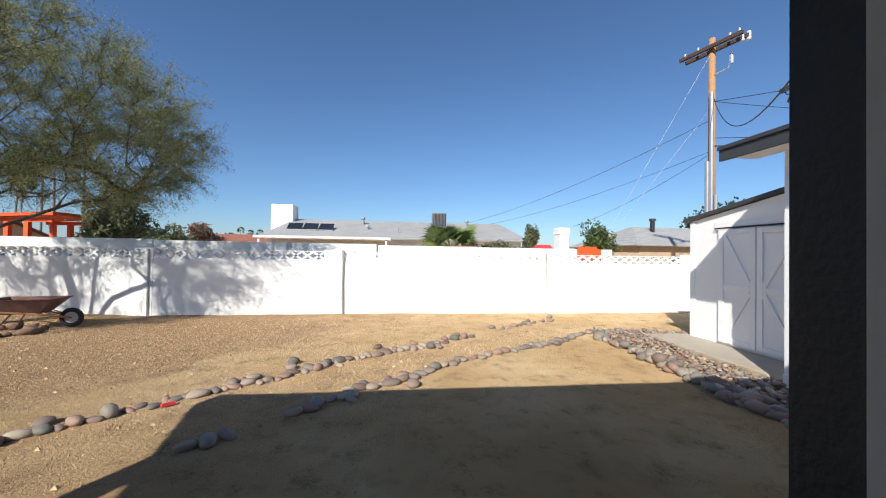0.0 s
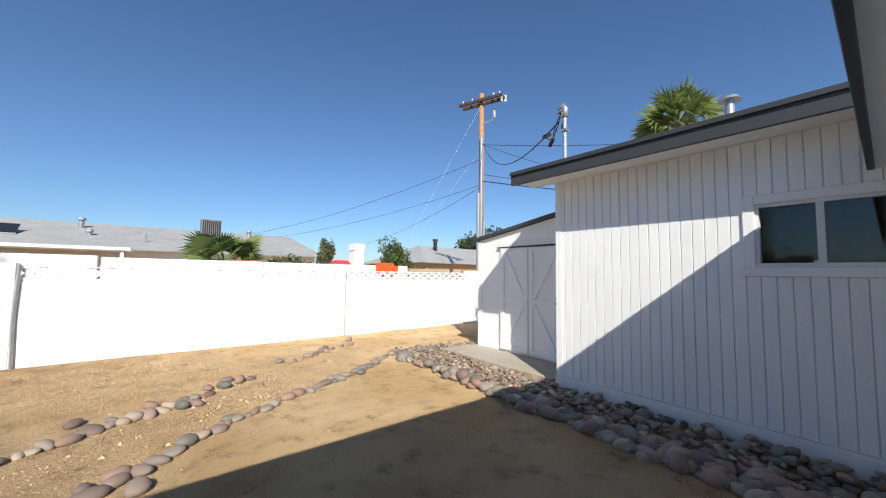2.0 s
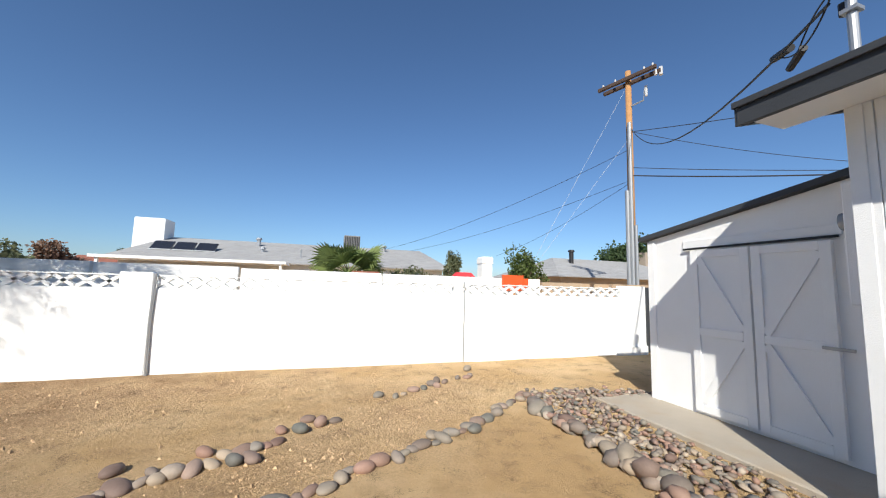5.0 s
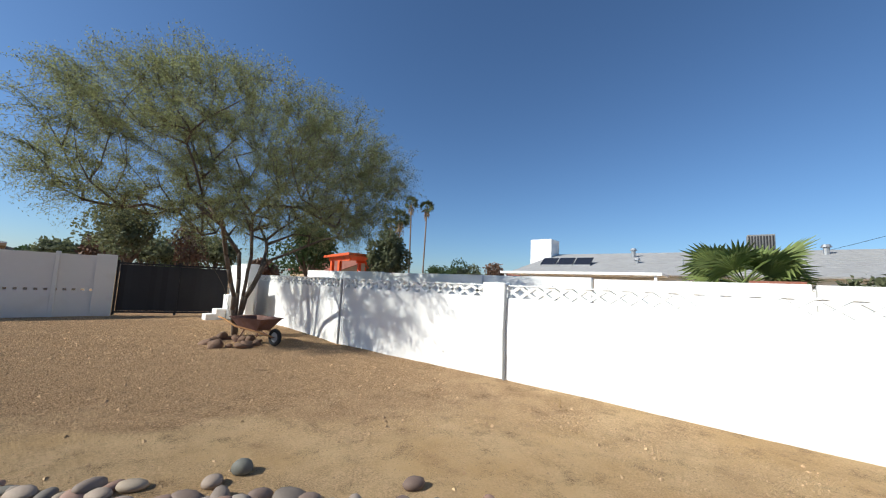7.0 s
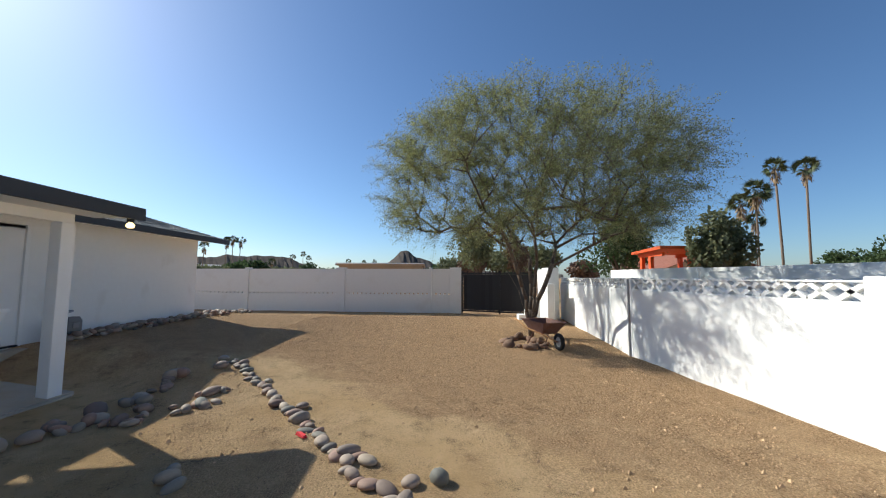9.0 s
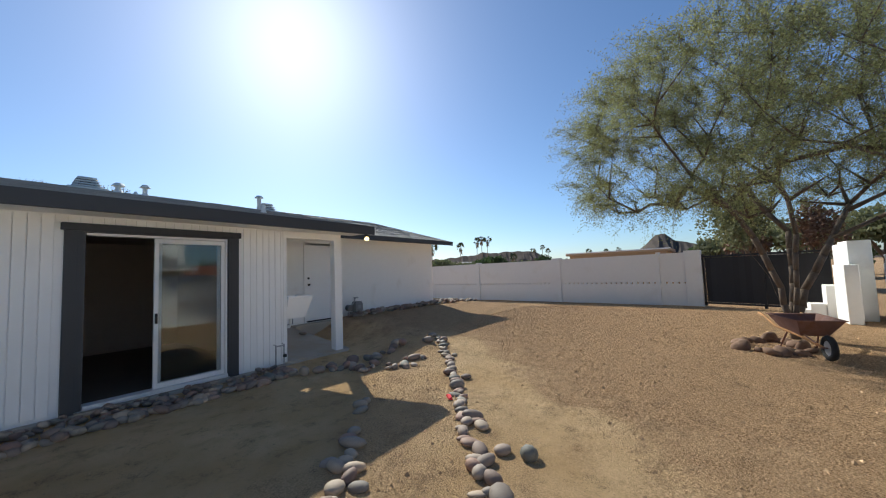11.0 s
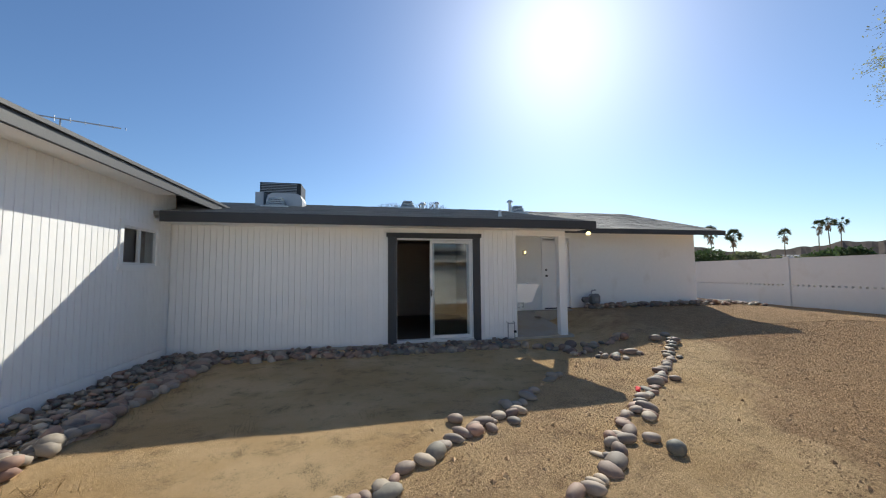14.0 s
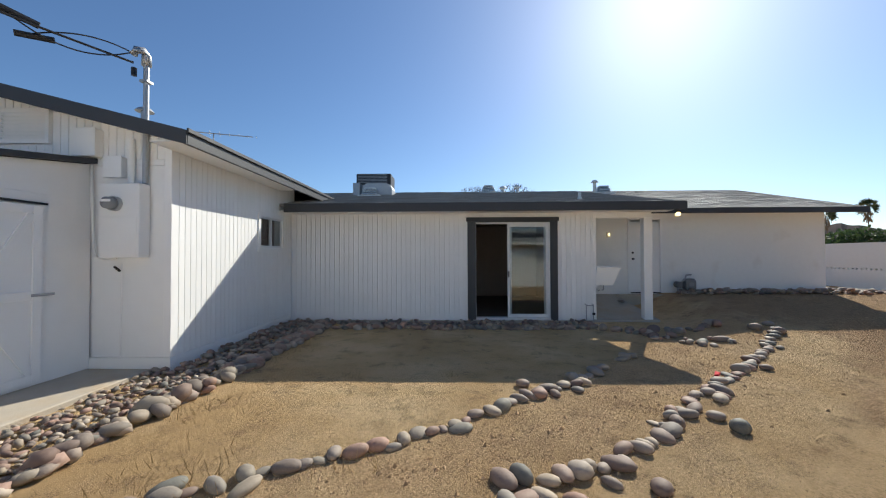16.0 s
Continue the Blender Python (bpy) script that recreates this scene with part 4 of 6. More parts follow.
def dry_grass():
    verts, faces = [], []
    for cx, cy, n, r in ((3.2, 5.75, 150, 0.55), (3.9, 2.9, 60, 0.3), (3.8, 2.2, 50, 0.3), (3.9, 1.7, 40, 0.25), (2.0, 5.3, 40, 0.2), (1.4, 3.55, 14, 0.1), (2.6, 3.65, 14, 0.1), (3.8, 4.6, 60, 0.4), (0.2, 8.35, 30, 0.25)):
        for _ in range(n):
            x, y = random.gauss(cx, r * 0.5), random.gauss(cy, r * 0.5)
            h, a, ln = rnd_in(0.03, 0.12), rnd_in(0, 6.28), rnd_in(0.02, 0.09)
            z = ground_z(x, y)
            k = len(verts)
            verts += [(x - 0.002, y, z), (x + 0.002, y + 0.002, z), (x + ln * math.cos(a), y + ln * math.sin(a), z + h)]
            faces.append((k, k + 1, k + 2))
    me = bpy.data.meshes.new("dry_grass")
    me.from_pydata(verts, [], faces)
    me.materials.append(DRYGRASS)
    tagged(new("dry_grass", me), "thin tufts of dry straw-coloured grass", "grass", kind="stuff")


dry_grass()

# ---- plants ----


def leaf_quads(name, centres, size, aspect, material, parent, seed=1, droop=0.0):
    """Many small leaves as single quads, turned at random about their places."""
    rs = np.random.RandomState(seed)
    c = np.asarray(centres, float)
    n = len(c)
    d = rs.normal(size=(n, 3))
    d[:, 2] -= droop
    d /= np.linalg.norm(d, axis=1)[:, None]
    e = np.cross(d, rs.normal(size=(n, 3)))
    e /= np.linalg.norm(e, axis=1)[:, None]
    s = size * rs.uniform(0.6, 1.3, (n, 1))
    v = np.stack([c - e * s * aspect * 0.3, c + d * s * 0.5 - e * s * aspect, c + d * s, c + d * s * 0.5 + e * s * aspect], 1).reshape(-1, 3)
    me = bpy.data.meshes.new(name)
    me.from_pydata(v.tolist(), [], [(4 * k, 4 * k + 1, 4 * k + 2, 4 * k + 3) for k in range(n)])
    me.materials.append(material)
    o = new(name, me)
    o.parent = parent
    return o


def mesquite(x, y):
    """A wide many-stemmed tree; limbs reach out to points spread through the crown."""
    rs = random.Random(21)
    t = thing("tree", "wide feathery mesquite tree with several dark stems", "tree", (x, y, 0))
    nodes = [(Vector((0, 0, -0.05)), -1)]
    tops = []
    for a, lean, h in ((0.4, 0.10, 2.0), (1.7, 0.26, 1.9), (2.9, 0.16, 2.1), (4.1, 0.30, 1.8), (5.3, 0.22, 2.0)):
        prev = 0
        for k in range(1, 7):
            u = k / 6
            r = 0.08 * min(1, u * 3) + lean * h * u * u * 1.2
            nodes.append((Vector((math.cos(a) * r + rs.uniform(-0.03, 0.03), math.sin(a) * r + rs.uniform(-0.03, 0.03), h * u)), prev))
            prev = len(nodes) - 1
        tops.append(prev)
    targets = []
    while len(targets) < 700:
        p = Vector((rs.uniform(-1, 1), rs.uniform(-1, 1), rs.uniform(-1, 1)))
        q = p.length
        if q > 1 or q < 0.25 or rs.random() > 0.3 + 0.7 * q:
            continue
        w = Vector((p.x * 3.7, p.y * 4.15 + 0.1, p.z * 2.15 + 4.15))
        lump = noise.noise(w * 0.45 + Vector((3, 1, 8)))
        if lump < -0.30 or w.z < 2.55 + 0.2 * max(0.0, math.hypot(w.x, w.y) - 1.7) or (math.hypot(w.x, w.y) < 1.7 and w.z < 3.1):
            continue
        targets.append(w)
    targets.sort(key=lambda w: (w - Vector((0, 0.1, 1.9))).length)
    first_free = 3
    ends = []
    pos = [n[0] for n in nodes]
    for w in targets:
        best, cost = None, 1e9
        for i in range(first_free, len(pos)):
            d = (w - pos[i])
            dl = d.length
            hd = math.hypot(d.x, d.y)
            k = dl + 0.5 * max(0.0, pos[i].z - w.z) + 1.3 * max(0.0, 0.7 * hd - d.z) + (1.0 if pos[i].z < 1.3 else 0)
            if k < cost:
                best, cost = i, k
        p = pos[best]
        n = max(1, int((w - p).length / 0.45))
        prev = best
        mid = Vector((rs.uniform(-0.12, 0.12), rs.uniform(-0.12, 0.12), rs.uniform(-0.02, 0.15)))
        for k in range(1, n + 1):
            u = k / n
            nodes.append((p.lerp(w, u) + mid * math.sin(u * math.pi), prev))
            prev = len(nodes) - 1
            pos.append(nodes[-1][0])
        ends.append(prev)
    weight = [0] * len(nodes)
    for e in ends:
        i = e
        while i >= 0:
            weight[i] += 1
            i = nodes[i][1]
    trunk, limbs = bmesh.new(), bmesh.new()
    for i, (p, par) in enumerate(nodes):
        if par < 0:
            continue
        r0 = 0.0042 * max(1, weight[par]) ** 0.49
        r1 = 0.0042 * max(1, weight[i]) ** 0.49
        if par == 0:
            r0 = r1 * 1.25
        big = i <= 30
        tube(trunk if big else limbs, [nodes[par][0], p], r0, 8 if big else (5 if r0 > 0.015 else 3), r1 / r0)
    part("trunk", trunk, BARK, t, "dark rough-barked stems", True)
    tagged(part("branchwork", limbs, BARK, t, "", True), kind="stuff")
    twig, leaves = bmesh.new(), []
    for e in ends:
        p = nodes[e][0]
        outw = Vector((p.x, p.y - 0.3, (p.z - 3.6) * 0.9)).normalized()
        for _ in range(8):
            d = (outw * 0.8 + Vector((rs.gauss(0, 0.7), rs.gauss(0, 0.7), rs.gauss(0.1, 0.6)))).normalized()
            ln = rs.uniform(0.45, 1.0)
            a = p - d * 0.1
            m = a + d * ln * 0.5 + Vector((0, 0, 0.04))
            q = a + d * ln - Vector((0, 0, 0.10 * ln))
            tube(twig, [a, m, q], 0.0035, 3, 0.4)
            k = int(ln * 92)
            for j in range(k):
                u = rs.uniform(0.12, 1)
                c = a.lerp(m, u * 2) if u < 0.5 else m.lerp(q, u * 2 - 1)
                leaves.append((c.x + rs.gauss(0, 0.055), c.y + rs.gauss(0, 0.055), c.z + rs.gauss(0, 0.05)))
    tagged(part("spray", twig, TWIG, t), kind="stuff")
    leaf_quads("crown", leaves, 0.045, 0.16, LEAF, t, 3, 0.2)
    return t


mesquite(-7.83, 7.41)


def bush(x, y, z0, rx, ry, h, material, leaf, count, label, name="bush", trunk=True, seed=1, lumps=14):
    """A tree or shrub: leaf clumps round many small centres, so that the outline is uneven and open."""
    rs = np.random.RandomState(seed)
    t = thing(name, label, name.replace("_", " "), (x, y, 0))
    if trunk:
        bm = bmesh.new()
        tube(bm, [(0, 0, 0), (rx * 0.05, 0, z0 + h * 0.25), (rx * 0.02, ry * 0.05, z0 + h * 0.55)], max(0.06, h * 0.035), 7, 0.5)
        for a in range(5):
            tube(bm, [(rx * 0.03, 0, z0 + h * 0.2), (math.cos(a * 1.3) * rx * 0.5, math.sin(a * 1.3) * ry * 0.5, z0 + h * 0.6)], max(0.03, h * 0.018), 5, 0.4)
        part("trunk", bm, BARK, t)
    cs = []
    for k in range(lumps):
        d = rs.normal(size=3)
        d /= np.linalg.norm(d)
        d[2] = abs(d[2]) * 1.1 - 0.25
        c = d * rs.uniform(0.25, 0.78) * np.array([rx, ry, h * 0.5]) + np.array([0, 0, z0 + h * 0.5])
        r = rs.uniform(0.28, 0.5) * np.array([rx, ry, h * 0.42])
        n = count // lumps
        p = rs.normal(size=(n, 3))
        p /= np.linalg.norm(p, axis=1)[:, None]
        p *= (rs.uniform(0.35, 1, (n, 1)) ** 0.45) * rs.uniform(0.85, 1.15, (n, 1))
        cs.append(c + p * r)
    leaf_quads("crown", np.concatenate(cs), leaf, 0.33, material, t, seed)
    return t


def polar(az, dist):
    """A place seen from the yard's middle at a bearing: 0 is straight out from the house, positive to the west."""
    return 1.6 - math.sin(radians(az)) * dist, 4.0 + math.cos(radians(az)) * dist


def palm(x, y, h, r, fronds, label, material=PALM_D, seed=1, skirt=True, lean=0.0):
    rs = random.Random(seed)
    t = thing("palm_tree", label, "palm tree", (x, y, 0))
    part("trunk", tube(bmesh.new(), [(0, 0, -0.1), (lean * 0.2, 0, h * 0.35), (lean * 0.6, 0, h * 0.7), (lean, 0, h)], max(0.07, h * 0.0095), 8, 0.75), PALM_T, t, "", True)
    bm = bmesh.new()
    for k in range(fronds):
        a = rs.uniform(0, 6.283)
        el = rs.uniform(-0.7, 1.35)
        d = Vector((math.cos(a) * math.cos(el), math.sin(a) * math.cos(el), math.sin(el)))
        c = Vector((lean, 0, h)) + d * r * rs.uniform(0.35, 0.5)
        tube(bm, [Vector((lean, 0, h)), c], r * 0.012, 3)
        side = (Matrix.Rotation(rs.uniform(-1.3, 1.3), 3, d) @ d.cross(Vector((0, 0, 1)))).normalized()
        up = side.cross(d)
        for j in range(11):
            b = (j - 5) / 5 * 1.25
            q = d * math.cos(b) + side * math.sin(b)
            tip = c + q * r * rs.uniform(0.42, 0.58) - Vector((0, 0, r * 0.10 * abs(b)))
            w = (side * math.cos(b) - d * math.sin(b)) * r * 0.035
            mid = c + q * r * 0.25 + up * r * 0.02
            vs = [bm.verts.new(v) for v in (c, mid - w, tip, mid + w)]
            bm.faces.new(vs)
    part("crown", bm, material, t)
    if skirt:
        bm = bmesh.new()
        for k in range(70):
            a = rs.uniform(0, 6.283)
            z0 = h - rs.uniform(0, r * 0.9)
            p = Vector((lean + math.cos(a) * r * 0.12, math.sin(a) * r * 0.12, z0))
            q = Vector((lean + math.cos(a) * r * rs.uniform(0.22, 0.42), math.sin(a) * r * rs.uniform(0.22, 0.42), z0 - r * rs.uniform(0.3, 0.6)))
            w = Vector((-math.sin(a), math.cos(a), 0)) * r * 0.05
            vs = [bm.verts.new(v) for v in (p, q - w, q + w)]
            bm.faces.new(vs)
        part("skirt", bm, THATCH, t, "hanging dead brown fronds")
    return t


def fan_palm(x, y):
    """The low fan palm behind the wall."""
    rs = random.Random(4)
    t = thing("fan_palm", "bushy green fan palm rising behind the wall", "palm", (x, y, 0))
    part("trunk", cyl(0, 0, -0.1, 1.75, 0.16, 10, 0.13), PALM_T, t)
    bm = bmesh.new()
    for k in range(17):
        a = k * 2.4 + rs.uniform(-0.3, 0.3)
        el = 0.1 + 0.75 * (k / 17)
        d = Vector((math.cos(a) * math.cos(el), math.sin(a) * math.cos(el), math.sin(el)))
        c = Vector((0, 0, 1.8)) + d * rs.uniform(0.4, 0.72)
        tube(bm, [Vector((0, 0, 1.8)), c], 0.014, 4)
        side = (Matrix.Rotation(rs.uniform(-0.9, 0.9), 3, d) @ d.cross(Vector((0, 0, 1)))).normalized()
        up = side.cross(d)
        for j in range(23):
            b = (j - 11) / 11 * 1.5
            q = d * math.cos(b) + side * math.sin(b)
            ln = rs.uniform(0.62, 0.78) * (1 - 0.14 * abs(b))
            tip = c + q * ln - Vector((0, 0, 0.05 + 0.05 * abs(b)))
            w = (side * math.cos(b) - d * math.sin(b)) * 0.036
            mid = c + q * ln * 0.6
            v0, v1, v2, v3, v4 = (bm.verts.new(v) for v in (c, mid - w, tip, mid + w, mid + up * 0.018))
            bm.faces.new((v0, v1, v4))
            bm.faces.new((v0, v4, v3))
            bm.faces.new((v1, v2, v4))
            bm.faces.new((v4, v2, v3))
    part("crown", bm, PALM, t)


fan_palm(2.18, 12.7)

# ---- things in the yard ----


def wheelbarrow(x, y, rz):
    t = thing("wheelbarrow", "rusty red steel wheelbarrow on a heap of stones", "wheelbarrow")
    t.matrix_basis = pose(x, y, ground_z(x, y), 0, 0, rz)

    def ring(hx0, hx1, hy, z):
        return [(hx0, -hy, z), (hx1, -hy * 0.85, z), (hx1, hy * 0.85, z), (hx0, hy, z)]
    part("tray", loft([ring(-0.30, 0.22, 0.20, 0.30), ring(-0.50, 0.46, 0.33, 0.56), ring(-0.53, 0.49, 0.35, 0.565), ring(-0.53, 0.49, 0.35, 0.58), ring(-0.49, 0.45, 0.32, 0.57), ring(-0.29, 0.21, 0.19, 0.315)]), RUST, t)
    for s in (-1, 1):
        part("handle", tube(bmesh.new(), [(0.62, s * 0.07, 0.20), (0.2, s * 0.16, 0.29), (-0.4, s * 0.26, 0.36), (-0.78, s * 0.30, 0.50), (-0.98, s * 0.31, 0.53)], 0.02, 8), WOOD, t, "weathered wooden handle", True)
        part("leg", tube(bmesh.new(), [(-0.15, s * 0.2, 0.31), (-0.36, s * 0.24, 0.02), (-0.42, s * 0.24, 0.015)], 0.014, 6), RUST, t)
        part("brace", tube(bmesh.new(), [(0.25, s * 0.14, 0.33), (0.5, s * 0.10, 0.24)], 0.01, 6), RUST, t)
    w = new("wheel")
    bm = bmesh.new()
    n = 24
    rings = []
    for k in range(n):
        a = 2 * math.pi * k / n
        rings.append([bm.verts.new((0.62 + (0.145 + 0.045 * math.cos(b)) * math.cos(a), 0.045 * math.sin(b), 0.19 + (0.145 + 0.045 * math.cos(b)) * math.sin(a))) for b in (2 * math.pi * j / 8 for j in range(8))])
    for k in range(n):
        for j in range(8):
            bm.faces.new((rings[k][j], rings[k][(j + 1) % 8], rings[(k + 1) % n][(j + 1) % 8], rings[(k + 1) % n][j]))
    bpy.data.objects.remove(w)
    w = part("wheel", bm, RUBBER, t, "black rubber tyre", True)
    part("rim", tube(bmesh.new(), [(0.62, -0.02, 0.19), (0.62, 0.02, 0.19)], 0.11, 16), GALV, w)
    part("axle", tube(bmesh.new(), [(0.62, -0.09, 0.19), (0.62, 0.09, 0.19)], 0.012, 8), RUST, w)
    return t


wheelbarrow(-6.55, 7.38, 12)
random.seed(7)
ROCKS = [stone_mesh(80 + k, mat("reddish_rock", (0.19, 0.118, 0.08), 0.9, 0.55, 14, 3, 0.6, 60, rnd=0.3), 2, 0.34) for k in range(4)]
for k in range(16):
    a = k / 16 * 6.283
    rock = lay_stone(-6.75 + 0.66 * math.cos(a) * rnd_in(0.7, 1.2), 6.98 + 0.42 * math.sin(a) * rnd_in(0.6, 1.2), rnd_in(0.2, 0.36), "stones round the tree", "rough reddish stone at the foot of the tree", name="rough_stone", lean=30)
    rock.data = ROCKS[k % 4]


def back_door():
    d = thing("door_1", "plain white back door on the porch", "door", (-3.98, FAR_Y, 0.40), kind="structure")
    part("frame", boxes((-0.47, -0.41, -0.05, 0.03, 0, 2.04), (0.41, 0.47, -0.05, 0.03, 0, 2.04), (-0.47, 0.47, -0.05, 0.03, 2.04, 2.10)), WHITE, d)
    lf = part("leaf", box(-0.405, 0.405, -0.04, 0.0, 0.03, 2.035, 0.004), WHITE, d)
    part("threshold", box(-0.41, 0.41, -0.06, 0.04, 0.0, 0.028), BLACK, d)
    part("handle", tube(bmesh.new(), [(0.33, 0.0, 0.95), (0.33, 0.05, 0.95)], 0.028, 10), BLACK, lf, "dark round knob")
    part("deadbolt", tube(bmesh.new(), [(0.33, 0.0, 1.12), (0.33, 0.02, 1.12)], 0.028, 10), BLACK, lf)


back_door()


def utility_sink():
    t = thing("utility_sink", "white plastic laundry sink hung on the porch wall", "sink", (-2.02, -0.24, 0.0))

    def ring(a, b, z):
        return [(-a, -b, z), (0.26, -b, z), (0.26, b, z), (-a, b, z)]
    part("basin", loft([ring(0.12, 0.22, 0.80), ring(0.235, 0.29, 1.165), ring(0.255, 0.305, 1.17), ring(0.255, 0.305, 1.21), ring(0.215, 0.27, 1.208), ring(0.10, 0.2, 0.83)]), PLASTIC, t)
    part("drain", tube(bmesh.new(), [(0.1, 0.1, 0.80), (0.1, 0.1, 0.68), (0.13, 0.1, 0.64), (0.18, 0.1, 0.65), (0.19, 0.1, 0.72)], 0.022, 8), ALU, t, "white drain trap", True)
    part("supply_pipe", tube(bmesh.new(), [(0.0, 0.0, 0.80), (0.0, 0.0, 0.68), (0.25, 0.0, 0.66)], 0.012, 8), GALV, t)


utility_sink()


def porch_lamp():
    t = thing("wall_lamp", "small lit wall lamp on the porch", "lamp", (-2.98, FAR_Y, 2.02))
    part("back_plate", box(-0.05, 0.05, 0.0, 0.02, -0.07, 0.07, 0.005), GALV, t)
    part("arm", tube(bmesh.new(), [(0, 0.01, 0.04), (0, 0.07, 0.06)], 0.008, 6), GALV, t)
    part("bulb", loft([[(r * math.cos(a), 0.07 + r * math.sin(a), z) for a in (k * 0.785 for k in range(8))] for r, z in ((0.01, 0.05), (0.026, 0.02), (0.026, -0.01), (0.01, -0.035))]), BULB, t, "glowing warm bulb")


porch_lamp()


def flood_light():
    t = thing("flood_light", "small lit flood lamp under the eave", "lamp", (-3.22, 0.52, EAVE_Z - 0.2))
    part("mount", box(-0.03, 0.03, -0.03, 0.03, 0.0, 0.07), BLACK, t)
    part("lens", loft([[(r * math.cos(a), r * math.sin(a), z) for a in (k * 0.785 for k in range(8))] for r, z in ((0.02, 0.0), (0.05, -0.03), (0.05, -0.06), (0.03, -0.08))]), BULB, t, "glowing lamp face")


flood_light()


def gas_meter():
    t = thing("gas_meter", "grey gas meter with pipes by the far wall", "meter", (-5.0, FAR_Y + 0.28, 0.30))
    part("body", loft([[(x * s, y * s2, z) for x, y in ((-0.13, -0.09), (0.13, -0.09), (0.13, 0.09), (-0.13, 0.09))] for z, s, s2 in ((0.22, 0.7, 0.7), (0.27, 1, 1), (0.45, 1, 1), (0.52, 0.75, 0.75))]), mat("meter_grey", (0.16, 0.165, 0.17), 0.5), t)
    part("regulator", tube(bmesh.new(), [(0.3, -0.05, 0.36), (0.3, 0.08, 0.36)], 0.085, 14), mat("regulator_grey", (0.12, 0.12, 0.125), 0.5), t)
    part("pipe", tube(bmesh.new(), [(0.3, 0.0, -0.05), (0.3, 0.0, 0.30), (0.3, 0.0, 0.42), (0.22, 0.0, 0.42), (0.1, 0, 0.5), (0.08, 0, 0.60), (-0.02, 0, 0.63), (-0.12, -0.1, 0.62), (-0.12, -0.28, 0.60)], 0.02, 8), GALV, t, "bent steel pipe", True)
    part("index", box(-0.06, 0.06, 0.091, 0.11, 0.32, 0.42, 0.004), SCREEN, t)


gas_meter()


def hose_bib():
    t = thing("water_pipe", "white painted water pipes at the porch corner", "pipe", (-1.62, 0.05, 0.03))
    for dx in (-0.06, 0.09):
        part("riser", tube(bmesh.new(), [(dx, 0.0, 0), (dx, 0.0, 0.36), (dx + 0.02, -0.03, 0.37)], 0.013, 8), GALV, t)
    part("cross_pipe", tube(bmesh.new(), [(-0.06, 0.0, 0.34), (0.09, 0.0, 0.34)], 0.012, 8), GALV, t)
    part("valve", box(-0.085, -0.035, 0.0, 0.05, 0.14, 0.19, 0.008), BLACK, t, "dark tap")


hose_bib()
lay_stone(-2.9, -1.3, 0.2, "", "round dark stone on the porch slab", z=0.28, name="boulder")

# ---- on the roof ----


def roof_z(x, y):
    return EAVE_Z + (EAVE_Y - y) * (RZ - EAVE_Z) / (EAVE_Y - RY) if x > -3.2 else 2.68 + (-1.6 - y) * (RZ - 2.68) / (-1.6 - RY)


def cooler():
    t = thing("roof_cooler", "galvanised rooftop air handler with dark box", "air conditioner", (3.85, -4.1, roof_z(4, -4.1)))
    prof = [(-0.58, -0.12), (-0.58, 0.08), (-0.53, 0.19), (-0.4, 0.25), (0.22, 0.25), (0.34, 0.18), (0.38, 0.05), (0.38, -0.12)]
    part("duct_hood", prism(prof, 0.0, 0.7), GALV, t, "curved galvanised duct hood")
    part("cabinet", box(-0.42, 0.75, -0.85, -0.02, -0.15, 0.72, 0.02), BLACK, t, "dark steel cabinet")
    for k in range(6):
        part("louver", box(-0.3, 0.7, -0.019, -0.004, 0.42 + k * 0.05, 0.435 + k * 0.05), GALV, t)
    part("stand", boxes((0.5, 0.72, 0.0, 0.5, -0.15, 0.3)), GALV, t)


cooler()


def turtle_vent(x, y):
    """A low square vent: slats stacked to a blunt top over a dark throat."""
    t = thing("roof_vent", "low grey louvred metal roof vent", "vent", (x, y, roof_z(x, y) - 0.03), group="roof vents")

    def ring(a, z):
        return [(-a, -a, z), (a, -a, z), (a, a, z), (-a, a, z)]
    part("flange", box(-0.34, 0.34, -0.3, 0.3, -0.06, 0.02), VENT, t)
    for k in range(4):
        a = 0.25 - 0.024 * k
        part("slat", loft([ring(a, 0.045 + k * 0.06), ring(a, 0.053 + k * 0.06), ring(a - 0.045, 0.085 + k * 0.06), ring(a - 0.045, 0.077 + k * 0.06)]), VENT, t)
    part("cap", loft([ring(0.16, 0.26), ring(0.15, 0.28), ring(0.10, 0.29)]), VENT, t)
    part("core", loft([ring(0.19, -0.05), ring(0.11, 0.265)]), BLACK, t)


for vx, vy in ((0.05, -5.2), (-4.1, -5.2), (3.9, -3.2)):
    turtle_vent(vx, vy)


def vent_pipe(x, y, h, r=0.04, hood=False):
    t = thing("vent_pipe", "thin grey metal roof vent pipe", "pipe", (x, y, roof_z(x, y) - 0.04), group="roof pipes")
    part("pipe", cyl(0, 0, 0, h, r, 10), VENT, t)
    part("collar", cyl(0, 0, 0, 0.1, r * 2.2, 10, r * 1.1), VENT, t)
    if hood:
        part("hood", cyl(0, 0, h, h + 0.07, r * 2.2, 12, r * 1.2), VENT, t)


for a in ((-0.45, -4.9, 0.2, 0.06, True), (-0.95, -4.9, 0.24, 0.05, True), (-0.7, -4.6, 0.12, 0.03, False), (-3.5, -4.41, 0.5, 0.055, True), (-1.59, -0.46, 0.2, 0.035, False)):
    vent_pipe(*a)


def gar_z(x):
    return GEZ + (x - GEX) * GSL


